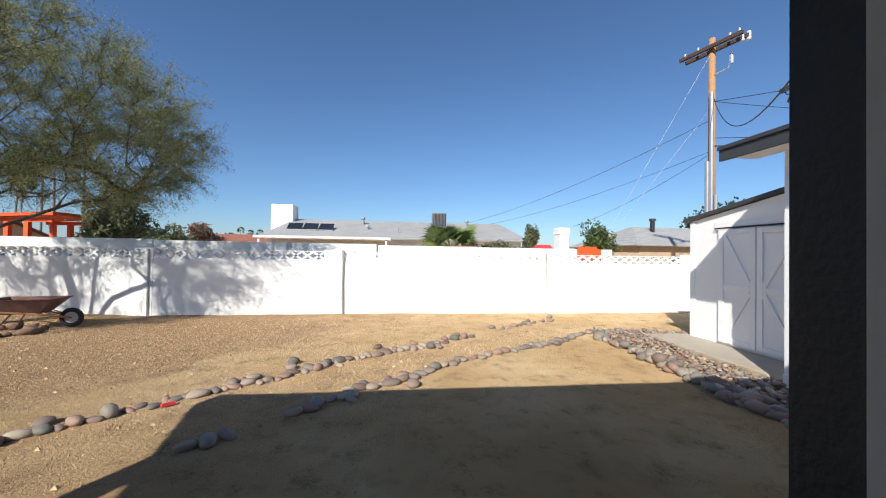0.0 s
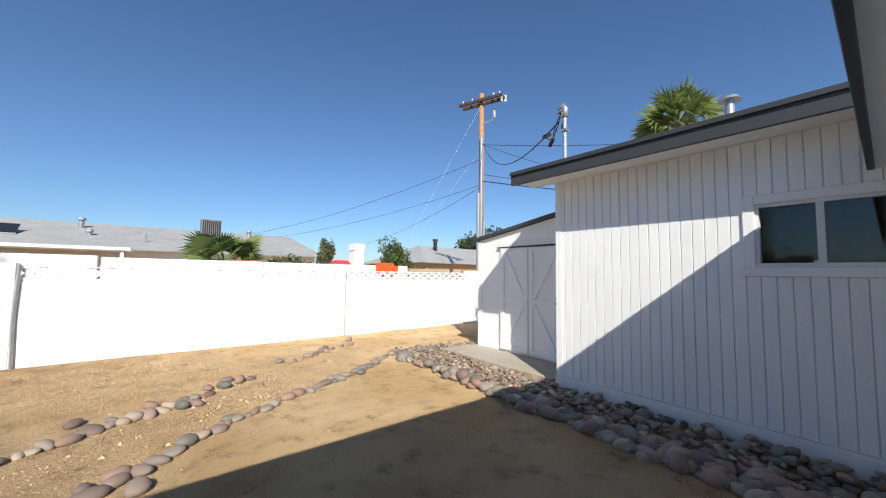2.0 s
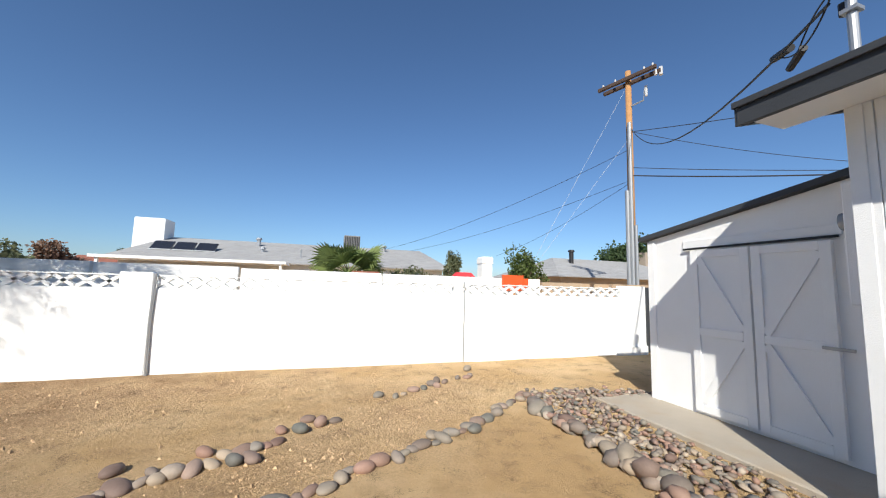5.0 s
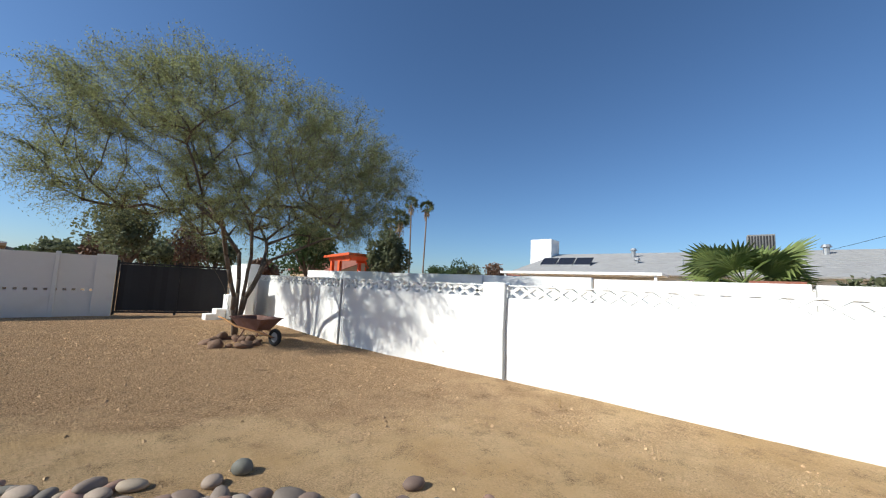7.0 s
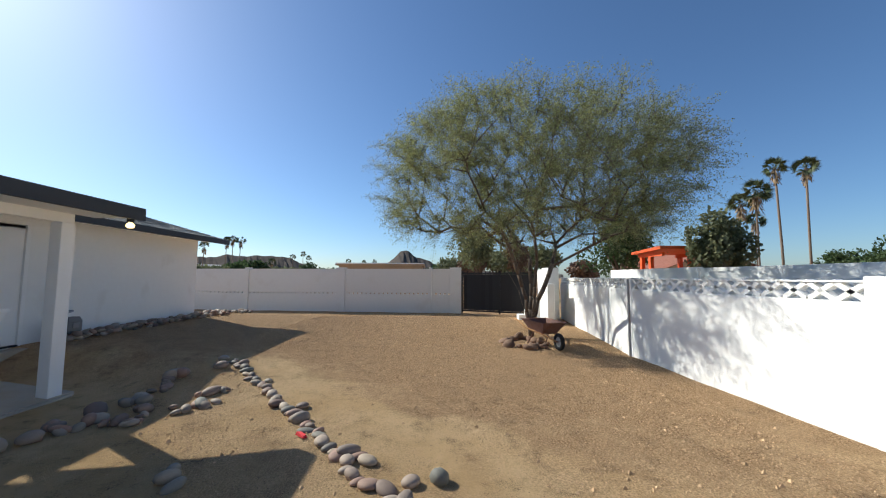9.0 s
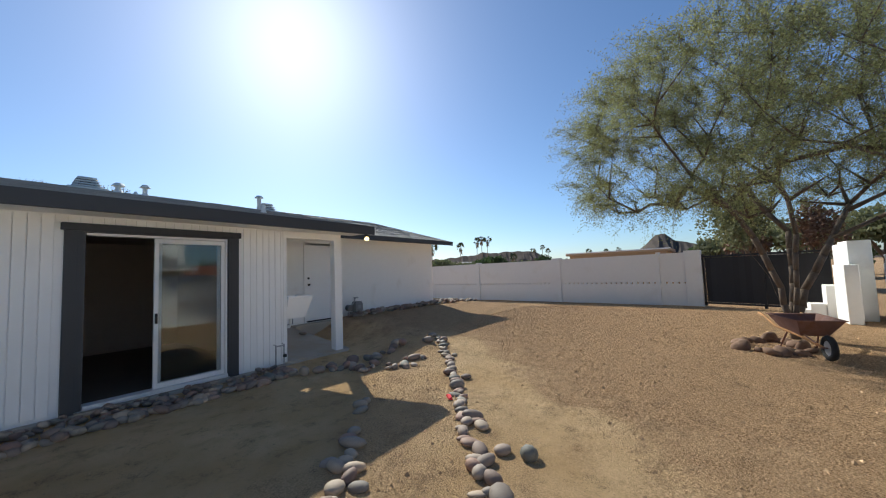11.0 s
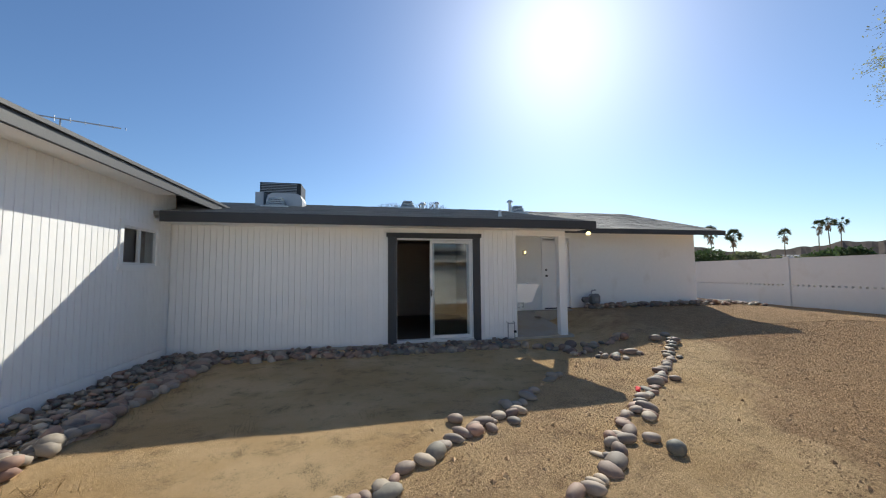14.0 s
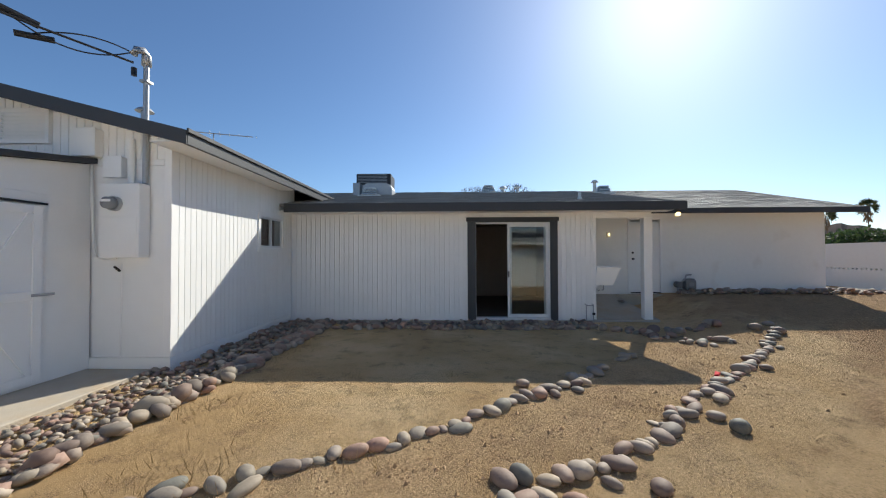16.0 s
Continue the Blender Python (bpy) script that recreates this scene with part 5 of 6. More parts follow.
def mast():
    t = thing("service_mast", "galvanised electric service mast above the garage roof", "mast", (5.24, GY + 0.06, 2.36))
    part("pipe", cyl(0, 0, 0.02, 1.55, 0.032, 12), GALV, t)
    part("weatherhead", tube(bmesh.new(), [(0, 0, 1.52), (0, 0, 1.64), (0.02, 0.03, 1.70), (0.05, 0.09, 1.68), (0.06, 0.12, 1.61)], 0.055, 10, 0.8), GALV, t, "hooded weatherhead", True)
    part("flashing", cyl(0, 0, 0.70, 0.78, 0.09, 12, 0.04), GALV, t)
    part("clamp", box(-0.05, 0.05, -0.05, 0.05, 1.30, 1.33), GALV, t)
    part("insulator", cyl(0.09, 0.08, 1.36, 1.46, 0.03, 10), BLACK, t)


mast()


def antenna():
    t = thing("tv_antenna", "bent metal television antenna lying on the roof", "antenna", (6.87, -0.2, gar_z(6.87) - 0.02))
    part("stub", cyl(0, 0, 0, 0.77, 0.014, 8), GALV, t)
    part("boom", tube(bmesh.new(), [(0.55, 0.66, 0.64), (-0.55, -0.66, 0.90)], 0.012, 6), GALV, t)
    for k, ln in enumerate((0.14, 0.16, 0.18, 0.22, 0.28, 0.34)):
        u = -0.6 + k * 0.13
        part("element", tube(bmesh.new(), [(u - ln * 0.3, u * 1.21 + ln * 0.4, 0.77 - u * 0.24 - ln * 0.3), (u + ln * 0.3, u * 1.21 - ln * 0.4, 0.77 - u * 0.24 + ln * 0.3)], 0.007, 5), GALV, t)


antenna()


def roof_cap(x, y, h):
    t = thing("vent_pipe", "mushroom-capped vent on the garage roof", "pipe", (x, y, gar_z(x) - 0.03), group="roof pipes")
    part("pipe", cyl(0, 0, 0, h, 0.055, 12), GALV, t)
    part("cap", cyl(0, 0, h, h + 0.05, 0.14, 16, 0.10), GALV, t)


roof_cap(6.7, 1.85, 0.5)

# ---- on the garage's end wall ----


def electric_meter():
    t = thing("electric_meter", "white painted electric meter panel with glass meter", "meter", (5.45, GY + 0.024, 1.45))
    part("cabinet", box(-0.25, 0.25, 0, 0.17, 0, 0.92, 0.01), WHITE, t)
    part("door_panel", box(-0.23, 0.23, 0.171, 0.18, 0.03, 0.50, 0.004), WHITE, t)
    m = part("meter_ring", tube(bmesh.new(), [(0.04, 0.17, 0.66), (0.04, 0.22, 0.66)], 0.09, 20), GALV, t)
    part("glass", tube(bmesh.new(), [(0.04, 0.2201, 0.66), (0.04, 0.30, 0.66)], 0.078, 20, 0.9), SCREEN, m, "domed meter glass", True)
    part("dial_plate", box(-0.02, 0.10, 0.3005, 0.303, 0.67, 0.70), WHITE, m)


electric_meter()


def wall_box(x, z, w, h, d, label):
    t = thing("junction_box", label, "box", (x, GY + 0.02, z))
    part("case", box(-w / 2, w / 2, 0, d, 0, h, 0.008), WHITE, t)
    part("lid", box(-w / 2 - 0.008, w / 2 + 0.008, d, d + 0.015, -0.005, h + 0.008, 0.004), WHITE, t)


wall_box(5.96, 2.73, 0.28, 0.34, 0.11, "white painted telephone box on the garage end")
wall_box(5.62, 2.46, 0.22, 0.26, 0.08, "small white disconnect box above the meter")
cond = thing("conduit", "white painted conduit pipes on the garage end wall", "pipe", (5.7, GY + 0.03, 0.1))
part("riser", tube(bmesh.new(), [(-0.28, 0.03, 2.27), (-0.28, 0.03, 2.85)], 0.035, 10), WHITE, cond)
part("loop", tube(bmesh.new(), [(0.24, 0.03, 2.52), (0.23, 0.03, 2.2), (0.2, 0.03, 1.5), (0.16, 0.03, 1.36), (0.05, 0.03, 1.34), (-0.1, 0.03, 1.34)], 0.016, 8), WHITE, cond, "", True)
part("cable", tube(bmesh.new(), [(-0.16, 0.02, 1.28), (-0.17, 0.03, 0.6), (-0.15, 0.02, 0.1)], 0.006, 6), WHITE, cond)
part("stub", tube(bmesh.new(), [(-0.14, 0.02, 1.18), (-0.12, 0.08, 1.24)], 0.015, 6), BLACK, cond, "short black cable end")
part("thin_cable", tube(bmesh.new(), [(0.36, 0.03, 2.66), (1.2, 0.02, 2.62), (2.2, 0.02, 2.60)], 0.007, 5), WHITE, cond)

# ---- utility pole ----
PX, PY, ARM = 13.73, 13.78, -72


def utility_pole():
    t = thing("utility_pole", "wooden utility pole with crossarms and grey conduits", "utility pole", (PX, PY, 0))
    part("pole", cyl(0, 0, -0.3, 9.75, 0.14, 14, 0.105), WOOD, t, "brown wooden pole", True)
    for s in (-0.19, 0.19):
        bm = box(-1.1, 1.1, -0.055, 0.055, -0.07, 0.07, 0.01)
        bmesh.ops.rotate(bm, verts=bm.verts, matrix=Matrix.Rotation(radians(ARM), 3, "Z"))
        bmesh.ops.translate(bm, verts=bm.verts, vec=(s, 0.06 * (1 if s > 0 else -1), 9.36))
        part("crossarm", bm, DARKWOOD, t, "dark wooden crossarm")
    for dx, dy, z0, z1, r in ((-0.24, -0.05, 0, 5.0, 0.075), (-0.15, -0.14, 0, 7.6, 0.075), (-0.03, -0.21, 0, 3.7, 0.06)):
        part("conduit", cyl(dx, dy, z0, z1, r, 10), GALV, t, "grey conduit pipe")
    c, s = math.cos(radians(ARM)), math.sin(radians(ARM))
    for u, z in ((-1.0, 9.49), (-0.5, 9.49), (0.6, 9.49), (0.9, 9.49), (1.0, 9.2)):
        part("insulator", cyl(u * c, u * s, z - 0.06, z + 0.16, 0.05, 10, 0.03), INSUL, t)
    part("bracket", tube(bmesh.new(), [(0, -0.1, 8.3), (0.3, -0.4, 8.45), (0.33, -0.43, 8.9)], 0.03, 6), GALV, t)
    part("fuse", cyl(0.37, -0.46, 8.6, 9.0, 0.05, 8), INSUL, t)
    part("cutout", cyl(0.55, -0.95, 9.2, 9.5, 0.07, 8), INSUL, t)
    t.scale = (1.14, 1.14, 1.14)


utility_pole()


def cable(a, b, sag, r, material, label, name="cable"):
    a, b = Vector(a), Vector(b)
    pts = []
    for k in range(17):
        u = k / 16
        p = a.lerp(b, u)
        p.z -= sag * 4 * u * (1 - u)
        pts.append(p)
    return tagged(part(name, tube(bmesh.new(), pts, r, 6), material), label, "cable", "overhead lines")


TOP = (5.28, GY + 0.2, 3.85)
cable((PX, PY - 0.1, 8.44), TOP, 0.9, 0.013, CABLE, "black service cable to the garage mast")
cable((PX, PY - 0.1, 8.32), (20, -6, 5.8), 0.5, 0.014, CABLE, "black cable running past the pole")
cable((PX, PY - 0.1, 6.73), (26, 2, 5.2), 0.3, 0.014, CABLE, "black cable running past the pole")
cable((PX, PY - 0.1, 6.38), (24, -2, 4.6), 0.5, 0.025, CABLE, "thick black telephone cable")
cable((PX, PY - 0.1, 8.32), (26, 8, 6.6), 0.4, 0.012, CABLE, "black cable running past the pole")
cable((PX - 0.1, PY, 10.37), (7.6, 13.6, 0.4), 0.0, 0.005, WIRE, "pale steel guy wire")
cable((PX - 0.1, PY, 7.98), (7.2, 13.4, 0.4), 0.02, 0.005, WIRE, "pale steel guy wire")
cable((PX - 0.1, PY, 7.52), (5.5, 30, 4.1), 0.5, 0.01, CABLE, "black cable to the neighbour house")
cable((PX - 0.1, PY, 6.16), (7.0, 30, 4.0), 0.4, 0.009, CABLE, "black cable to the neighbour house")
cable((PX - 0.1, PY, 6.04), (14.0, 27, 3.9), 0.3, 0.009, CABLE, "black cable to the neighbour house")
lead = cable((5.30, GY + 0.15, 4.02), (6.0, 4.35, 4.02), 0.2, 0.008, CABLE, "looped black service lead with a splice cover")
part("splice", tube(bmesh.new(), [(5.84, 4.17, 3.97), (6.06, 4.43, 4.06)], 0.04, 8), CABLE, lead, "black splice cover")
lead = cable((5.30, GY + 0.12, 3.98), (5.95, 4.2, 3.86), -0.12, 0.008, CABLE, "looped black service lead with a splice cover")
part("splice", tube(bmesh.new(), [(5.80, 4.05, 3.88), (6.0, 4.27, 3.84)], 0.035, 8), CABLE, lead, "black splice cover")
for dx in (0.0, 0.45):
    o = part("guy_guard", tube(bmesh.new(), [(7.55 - dx * 0.8, 13.62 - dx * 0.4, 0.5), (8.25 - dx * 0.6, 13.35 - dx * 0.3, 1.95)], 0.035, 8), YELLOW)
    tagged(o, "yellow plastic guard on a guy wire", "guard", "guy guards")

# ---- beyond the walls ----
crate = part("orange_board", boxes((6.45, 7.12, 11.38, 11.48, 1.42, 1.87, 0.006), (7.125, 7.28, 11.38, 11.46, 1.42, 1.78, 0.006)), ORANGE)
tagged(crate, "bright orange board against the outer wall", "board")
part("support", box(6.8, 6.9, 11.4, 11.45, 0, 1.42), WOOD, crate)
cover = part("red_cover", loft([[(5.3, 12.6, 1.6), (6.3, 12.6, 1.6), (6.3, 13.2, 1.6), (5.3, 13.2, 1.6)], [(5.6, 12.7, 1.95), (6.0, 12.7, 1.95), (6.0, 13.1, 1.95), (5.6, 13.1, 1.95)]]), RED)
tagged(cover, "crimson fabric cover beyond the wall", "cover")
part("leg", boxes((5.4, 5.45, 12.65, 12.7, 0, 1.6), (6.2, 6.25, 13.1, 13.15, 0, 1.6)), GALV, cover)


def gable_house(name, label, x0, x1, y0, y1, ze, zr, roof, wall=STUCCO, over=0.5, hip=0.0):
    h = thing(name, label, "house", ((x0 + x1) / 2, (y0 + y1) / 2, 0))
    cx, cy = (x0 + x1) / 2, (y0 + y1) / 2
    a, b = (x1 - x0) / 2, (y1 - y0) / 2
    part("wall", box(-a, a, -b, b, -0.2, ze), wall, h)
    for s in (1, -1):
        part("roof", roof_plane((-s * (a + over), -s * (b + over), ze - 0.12), (s * (a + over), -s * (b + over), ze - 0.12), (s * (a + over - hip), 0, zr), (-s * (a + over - hip), 0, zr), 14), roof, h)
    if hip:
        for s in (1, -1):
            part("roof_end", roof_plane((s * (a + over), -s * (b + over), ze - 0.12), (s * (a + over), s * (b + over), ze - 0.12), (s * (a + over - hip), 0.01, zr), (s * (a + over - hip), -0.01, zr), 8), roof, h)
    else:
        part("gable", loft([[(-a, -b, ze), (-a, b, ze), (-a, 0, zr - 0.1)], [(a, -b, ze), (a, b, ze), (a, 0, zr - 0.1)]]), wall, h)
    return h


nh = gable_house("neighbour_house", "low neighbour house with pale grey shingle roof", -7.6, 8.2, 22.5, 33.0, 2.55, 4.0, SHINGLE_L, hip=0.6)
nx, ny = 0.3, 27.75
part("chimney", box(-8.9 - nx, -7.4 - nx, 26.6 - ny, 28.0 - ny, 0, 4.95, 0.02), STUCCO, nh, "white block chimney")
part("patio_cover", boxes((-7.6 - nx, -0.2 - nx, 20.2 - ny, 22.2 - ny, 2.30, 2.42), (-7.4 - nx, -7.3 - nx, 20.3 - ny, 20.4 - ny, 0, 2.3), (-0.5 - nx, -0.4 - nx, 20.3 - ny, 20.4 - ny, 0, 2.3)), WHITE, nh, "flat white patio roof")
for k in range(3):
    x = -7.0 + k * 1.0 - nx
    p = part("solar_panel", loft([[(x, 23.9 - ny, 2.95), (x + 0.9, 23.9 - ny, 2.95), (x + 0.9, 24.6 - ny, 3.42), (x, 24.6 - ny, 3.42)], [(x, 23.85 - ny, 3.0), (x + 0.9, 23.85 - ny, 3.0), (x + 0.9, 24.55 - ny, 3.47), (x, 24.55 - ny, 3.47)]]), SOLAR, nh, "tilted dark solar panel")
    part("panel_frame", boxes((x - 0.03, x, 23.86 - ny, 23.92 - ny, 2.8, 3.02), (x + 0.9, x + 0.93, 23.86 - ny, 23.92 - ny, 2.8, 3.02), (x - 0.03, x + 0.93, 23.83 - ny, 23.87 - ny, 2.96, 3.01)), GALV, p)
ac = part("roof_cooler", box(2.55 - nx, 3.5 - nx, 24.6 - ny, 25.5 - ny, 3.2, 4.42, 0.02), GREYMETAL, nh, "boxy louvred roof cooler")
for k in range(9):
    part("louver", box(2.6 - nx + k * 0.1, 2.65 - nx + k * 0.1, 24.57 - ny, 24.599 - ny, 3.5, 4.35), BLACK, ac)
for x, y, z, r, h in ((-2.4, 26.3, 3.55, 0.16, 0.45), (-1.9, 24.6, 3.0, 0.14, 0.3), (5.3, 26.6, 3.6, 0.17, 0.4), (0.2, 23.6, 2.75, 0.05, 0.45)):
    v = part("roof_vent", cyl(x - nx, y - ny, z, z + h, r * 0.7, 10), GALV, nh)
    part("cap", cyl(x - nx, y - ny, z + h, z + h + 0.12, r * 1.2, 10, r * 0.8), GALV, v)

nb = gable_house("neighbour_house", "second neighbour house with pale shingle gable roof", 16.2, 33.5, 22.0, 31.0, 2.45, 3.95, SHINGLE_L, TANWALL, hip=3.0)
part("chimney_band", box(-11.7, -10.75, 1.15, 2.25, 3.30, 3.78, 0.02), STUCCO, nb)
part("chimney", box(-11.65, -10.8, 1.2, 2.2, 0, 3.86, 0.02), STUCCO, nb, "white chimney block")
v = part("roof_vent", cyl(-5.4, -1.4, 3.2, 4.35, 0.17, 10), BLACK, nb)
part("cap", cyl(-5.4, -1.4, 4.35, 4.5, 0.26, 10, 0.2), BLACK, v)
part("roof_cooler", boxes((2.2, 3.2, -1.2, -0.3, 3.4, 4.75, 0.02), (3.3, 3.9, -1.2, -0.5, 3.4, 4.4, 0.02)), mat("tan_metal", (0.34, 0.28, 0.22), 0.6), nb, "tan roof cooler")
gable_house("neighbour_house", "far house with red tile roof", -40, -30, 26, 34, 2.6, 4.1, REDTILE, TANWALL)
gable_house("neighbour_house", "far house with brown roof among trees", -26, -16, 52, 60, 2.6, 4.0, REDTILE, TANWALL)
gable_house("neighbour_house", "far low house beyond the west wall", -84, -72, -6, 4, 2.5, 3.5, SHINGLE_L, TANWALL)
gable_house("neighbour_house", "far low house beyond the west wall", -78, -66, -44, -34, 2.5, 3.9, SHINGLE_L, STUCCO)



def flat_house():
    """The long flat-roofed house past the west wall."""
    hx, hy = polar(96.8, 40)
    t = thing("neighbour_house", "long flat-roofed tan house beyond the west wall", "house", (hx, hy, 0))
    part("wall", box(-3, 3, -4.2, 4.2, -0.2, 2.72), TANWALL, t)
    part("roof", box(-3.3, 3.3, -4.5, 4.5, 2.72, 3.0, 0.02), TANWALL, t, "flat roof with a plain tan edge")
    part("parapet_line", box(3.301, 3.33, -4.5, 4.5, 2.9, 3.0), STUCCO, t)


flat_house()


def pergola():
    t = thing("pergola", "orange painted wooden patio shelter in the next yard", "pergola", (-12.6, 14.3, 0))
    for x in (-0.28, 0.32):
        for y in (-0.8, 0.8):
            part("post", box(x - 0.07, x + 0.07, y - 0.07, y + 0.07, 0, 2.42), ORANGE, t)
    for y in (-0.8, 0.8):
        part("beam", box(-0.5, 1.1, y - 0.05, y + 0.05, 2.42, 2.56), ORANGE, t)
    part("roof", loft([[(-0.65, -1.05, 2.56), (1.3, -1.05, 2.66), (1.3, 1.05, 2.66), (-0.65, 1.05, 2.56)], [(-0.65, -1.05, 2.66), (1.3, -1.05, 2.78), (1.3, 1.05, 2.78), (-0.65, 1.05, 2.66)]]), ORANGE, t)


pergola()
bush(8.1, 13.2, 0.7, 1.05, 0.7, 2.4, LEAF_C, 0.10, 3200, "leafy green citrus shrub behind the wall", "shrub", seed=2)
bush(4.1, 13.4, 0.3, 0.8, 0.6, 2.08, LEAF_O, 0.10, 3500, "clipped olive hedge beyond the wall", "shrub", seed=3)
bush(8.05, 20.5, 0.5, 0.62, 0.6, 3.35, LEAF_O, 0.13, 2600, "small dark green tree beside the neighbour house", "tree", seed=4)
bush(-10.7, 14.9, 0.4, 1.15, 1.15, 3.9, LEAF_O, 0.16, 6500, "round olive-green tree in the next yard", "tree", seed=5)
bush(-25.2, 8.2, 0.6, 1.9, 2.2, 5.7, LEAF_O, 0.2, 5200, "olive-brown spreading tree beyond the gate", "tree", seed=71, lumps=16)
bush(-24.6, 10.9, 0.5, 1.5, 1.6, 4.5, LEAF_B, 0.18, 2600, "brown half-bare tree beyond the gate", "tree", seed=72, lumps=12)
bush(-18.2, 15.4, 0.4, 2.3, 2.2, 5.2, LEAF_D, 0.2, 7500, "dense dark green tree behind the fence", "tree", seed=6, lumps=20)
x, y = polar(-49, 36)
bush(x, y, 1.5, 4.2, 3.5, 5.2, LEAF_D, 0.3, 7000, "broad green tree behind the neighbour house", "tree", seed=8, lumps=22)
for k, (az, ds, w, h, m) in enumerate(((79, 42, 4.2, 6.2, LEAF_O), (72, 38, 3.4, 5.6, LEAF_O), (86, 46, 3.0, 4.4, LEAF_O), (94, 52, 3.0, 2.9, LEAF_D), (83, 40, 2.2, 5.0, LEAF_B), (76, 50, 3.0, 4.5, LEAF_D), (89, 50, 2.5, 3.4, LEAF_D), (37, 60, 4, 6.0, LEAF_D), (31, 56, 3.4, 5.6, LEAF_B), (34, 50, 2.4, 4.8, LEAF_O), (40, 70, 3, 5.6, LEAF_D), (27, 70, 3.5, 5.0, LEAF_D), (105, 48, 5, 3.0, LEAF_D), (108, 52, 2.4, 3.5, LEAF_D), (112, 50, 4, 2.9, LEAF_O), (115, 46, 2, 3.3, LEAF_D), (118, 50, 3, 3.9, LEAF_D), (121, 46, 3.5, 3.0, LEAF_O), (124, 45, 3.0, 3.9, LEAF_O), (130, 44, 4, 3.8, LEAF_D), (136, 44, 5, 3.6, LEAF_O), (102, 50, 3, 3.4, LEAF_D), (98, 52, 3, 3.0, LEAF_D), (20, 75, 3, 3.4, LEAF_O), (-14, 48, 2.0, 4.2, LEAF_D), (-60, 60, 5, 5, LEAF_D), (66, 36, 2.2, 3.4, LEAF_B))):
    x, y = polar(az, ds)
    bush(x, y, 0.2, w, w * 0.8, h, m, 0.36, 2600, "distant %s tree above the wall" % ("brown" if m is LEAF_B else "green"), "tree", seed=20 + k, lumps=10)
tops = ((43.5, 60, 15.3, 2.0), (41.3, 60, 14.6, 2.0), (45.4, 48, 10.3, 2.1), (47.2, 50, 9.4, 1.9), (46.6, 62, 9.0, 1.8), (24.5, 110, 7.2, 1.6), (23.3, 110, 6.6, 1.5), (21.8, 112, 6.8, 1.6), (30, 130, 7.5, 1.5),
        (122.0, 70, 6.6, 1.6), (119.5, 80, 8.4, 1.7), (118.6, 82, 9.0, 1.7), (117.8, 80, 8.6, 1.7), (111, 110, 7.2, 1.6), (109.6, 110, 8.0, 1.6), (108.8, 112, 7.0, 1.6), (113.5, 75, 4.2, 1.6), (103, 120, 6.6, 1.6), (100.6, 120, 6.2, 1.6), (99, 125, 6.8, 1.6), (84, 100, 8.0, 1.6), (131.5, 60, 6.0, 1.8), (128.5, 60, 6.6, 1.8), (126.5, 62, 6.2, 1.8))
for k, (az, ds, h, r) in enumerate(tops):
    x, y = polar(az + (0.8 if az < 50 and h > 9 else 0), ds)
    palm(x, y, h, r * (0.8 if az < 50 else 0.68), 30 if ds < 70 else 20, "tall fan palm with a shaggy crown" if h > 9 else "distant fan palm above the rooftops", seed=50 + k, lean=rnd_in(-0.5, 0.5), skirt=ds < 90)
palm(26.2, 8.65, 11.3, 2.9, 60, "bright green fan palm behind the garage roof", PALM, seed=3)
palm(30.8, -1.3, 14.1, 1.8, 36, "tall fan palm with dead skirt beyond the garage", PALM_D, seed=9)


def bare_tree(x, y, h):
    rs = random.Random(5)
    t = thing("bare_tree", "leafless tree top showing above the roof", "tree", (x, y, 0))
    bm = bmesh.new()

    def grow(p, d, ln, r, lv):
        q = p + d * ln
        tube(bm, [p, q], r, 4, 0.6)
        if lv:
            for _ in range(3):
                grow(q, (d + Vector((rs.gauss(0, 0.45), rs.gauss(0, 0.45), rs.gauss(0.1, 0.25)))).normalized(), ln * 0.68, r * 0.6, lv - 1)
    grow(Vector((0, 0, 0)), Vector((0, 0, 1)), h * 0.42, 0.12, 5)
    part("trunk", bm, TWIG, t)


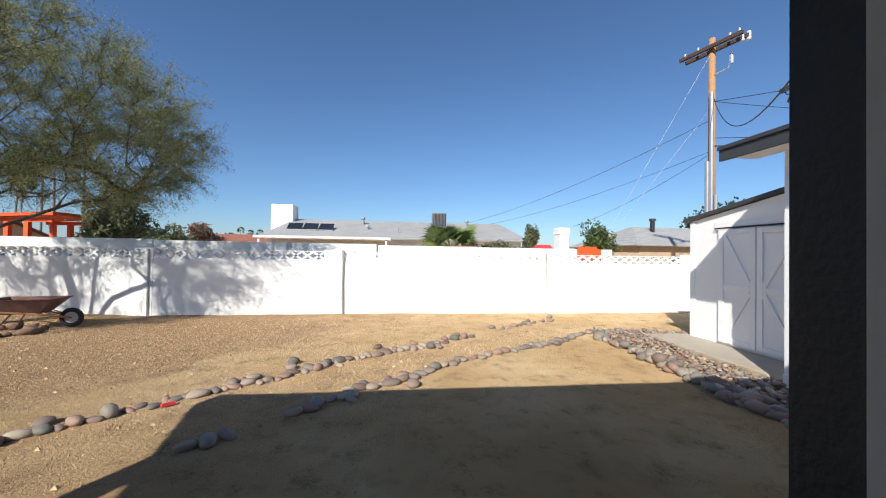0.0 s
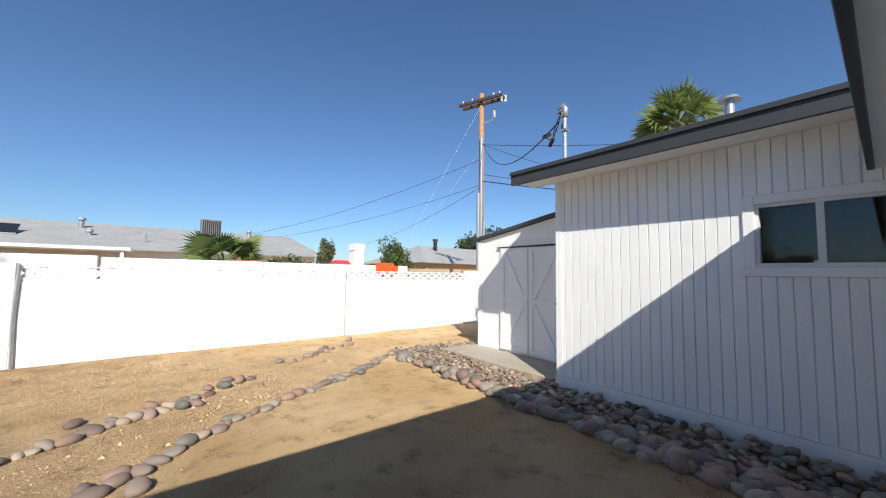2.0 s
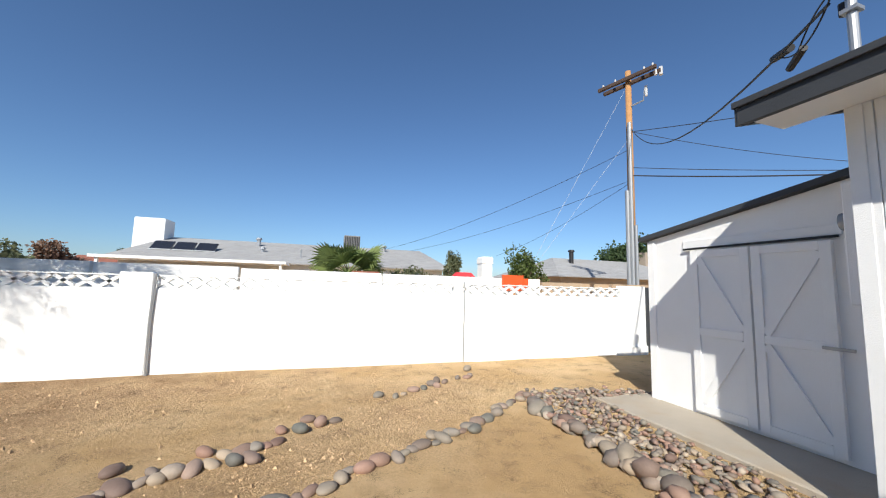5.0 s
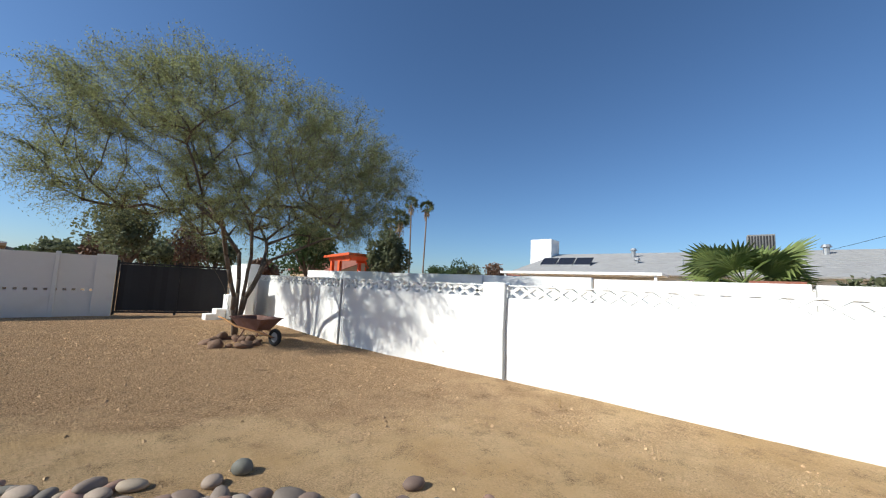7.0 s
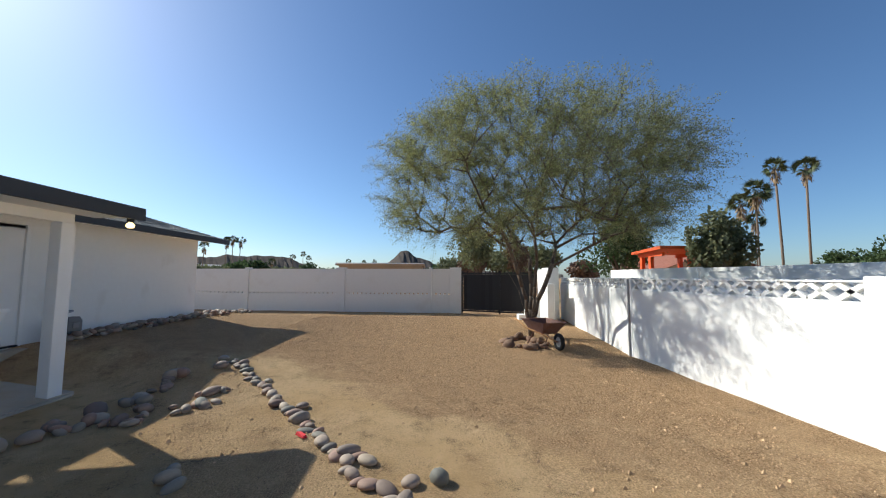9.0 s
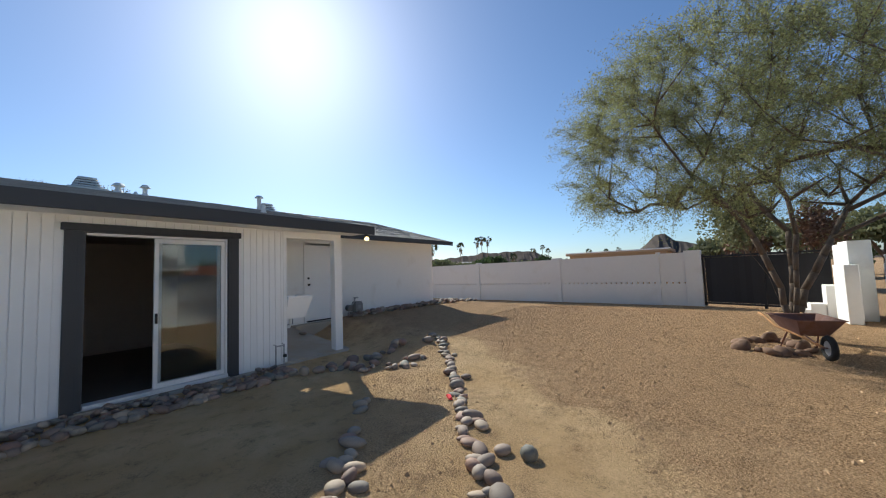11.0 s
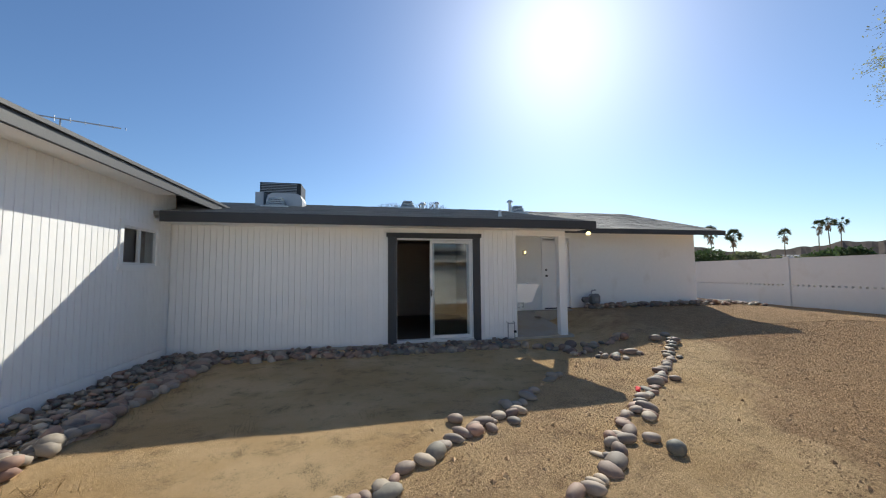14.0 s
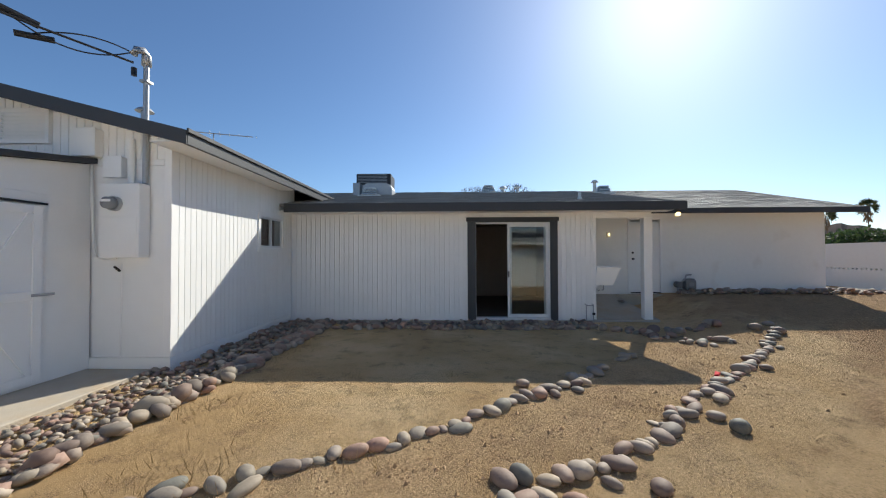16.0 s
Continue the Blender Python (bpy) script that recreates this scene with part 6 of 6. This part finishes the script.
bare_tree(-1.0, -24, 6.6)
bare_tree(-4.2, -23, 6.6)


def mountains():
    """A far ridge of bare hills round the west and south."""
    verts, faces = [], []
    azs = np.arange(70, 175, 0.4)
    prof = ((70, 0.5), (84, 1.2), (88, 1.6), (89.8, 2.3), (91.5, 3.2), (93, 3.7), (94.3, 4.8), (95.2, 4.7), (96.4, 3.3), (98, 2.0), (102, 1.2), (106, 1.1), (109.2, 1.7), (111.5, 3.1), (114.8, 3.4), (118.3, 3.2), (119.8, 3.4), (121.3, 2.9), (123, 2.9), (126, 2.4), (129, 2.6), (131, 3.0), (133.3, 3.8), (136, 3.0), (145, 1.5), (160, 1.0), (175, 0.5))
    for a in azs:
        e = np.interp(a, [p[0] for p in prof], [p[1] for p in prof]) + 0.22 * noise.noise((a * 0.9, 0, 0)) + 0.12 * noise.noise((a * 2.7, 1, 0)) + 0.05 * noise.noise((a * 7, 1, 0))
        for d, f in ((760, 0.0), (820, 0.55), (880, 0.8), (950, 1.0), (1150, 0.0)):
            x, y = polar(a, d)
            j = noise.noise((a * 1.7, d * 0.01, 2)) * 0.18 if 0 < f < 1 else 0
            verts.append((x, y, 1.5 + math.tan(radians(e * 0.88)) * d * max(0, f + j) - (12 if f == 0 else 0)))
    for i in range(len(azs) - 1):
        for k in range(4):
            faces.append((i * 5 + k, (i + 1) * 5 + k, (i + 1) * 5 + k + 1, i * 5 + k + 1))
    me = bpy.data.meshes.new("mountains")
    me.from_pydata(verts, [], faces)
    me.materials.append(MOUNT)
    tagged(new("mountains", me), "bare brown desert hills on the horizon", "hills", kind="structure")


mountains()
sgn = thing("road_sign", "small red octagonal road sign past the wall", "sign", (*polar(131.4, 26), 0))
part("pole", cyl(0, 0, -0.1, 1.7, 0.03, 8), GALV, sgn)
o = part("plate", tube(bmesh.new(), [(-0.01, -0.005, 1.93), (0.012, 0.007, 1.93)], 0.26, 8), RED, sgn, "red octagonal plate")
part("bar", box(0.014, 0.022, -0.14, 0.14, 1.89, 1.97), WHITE, o)
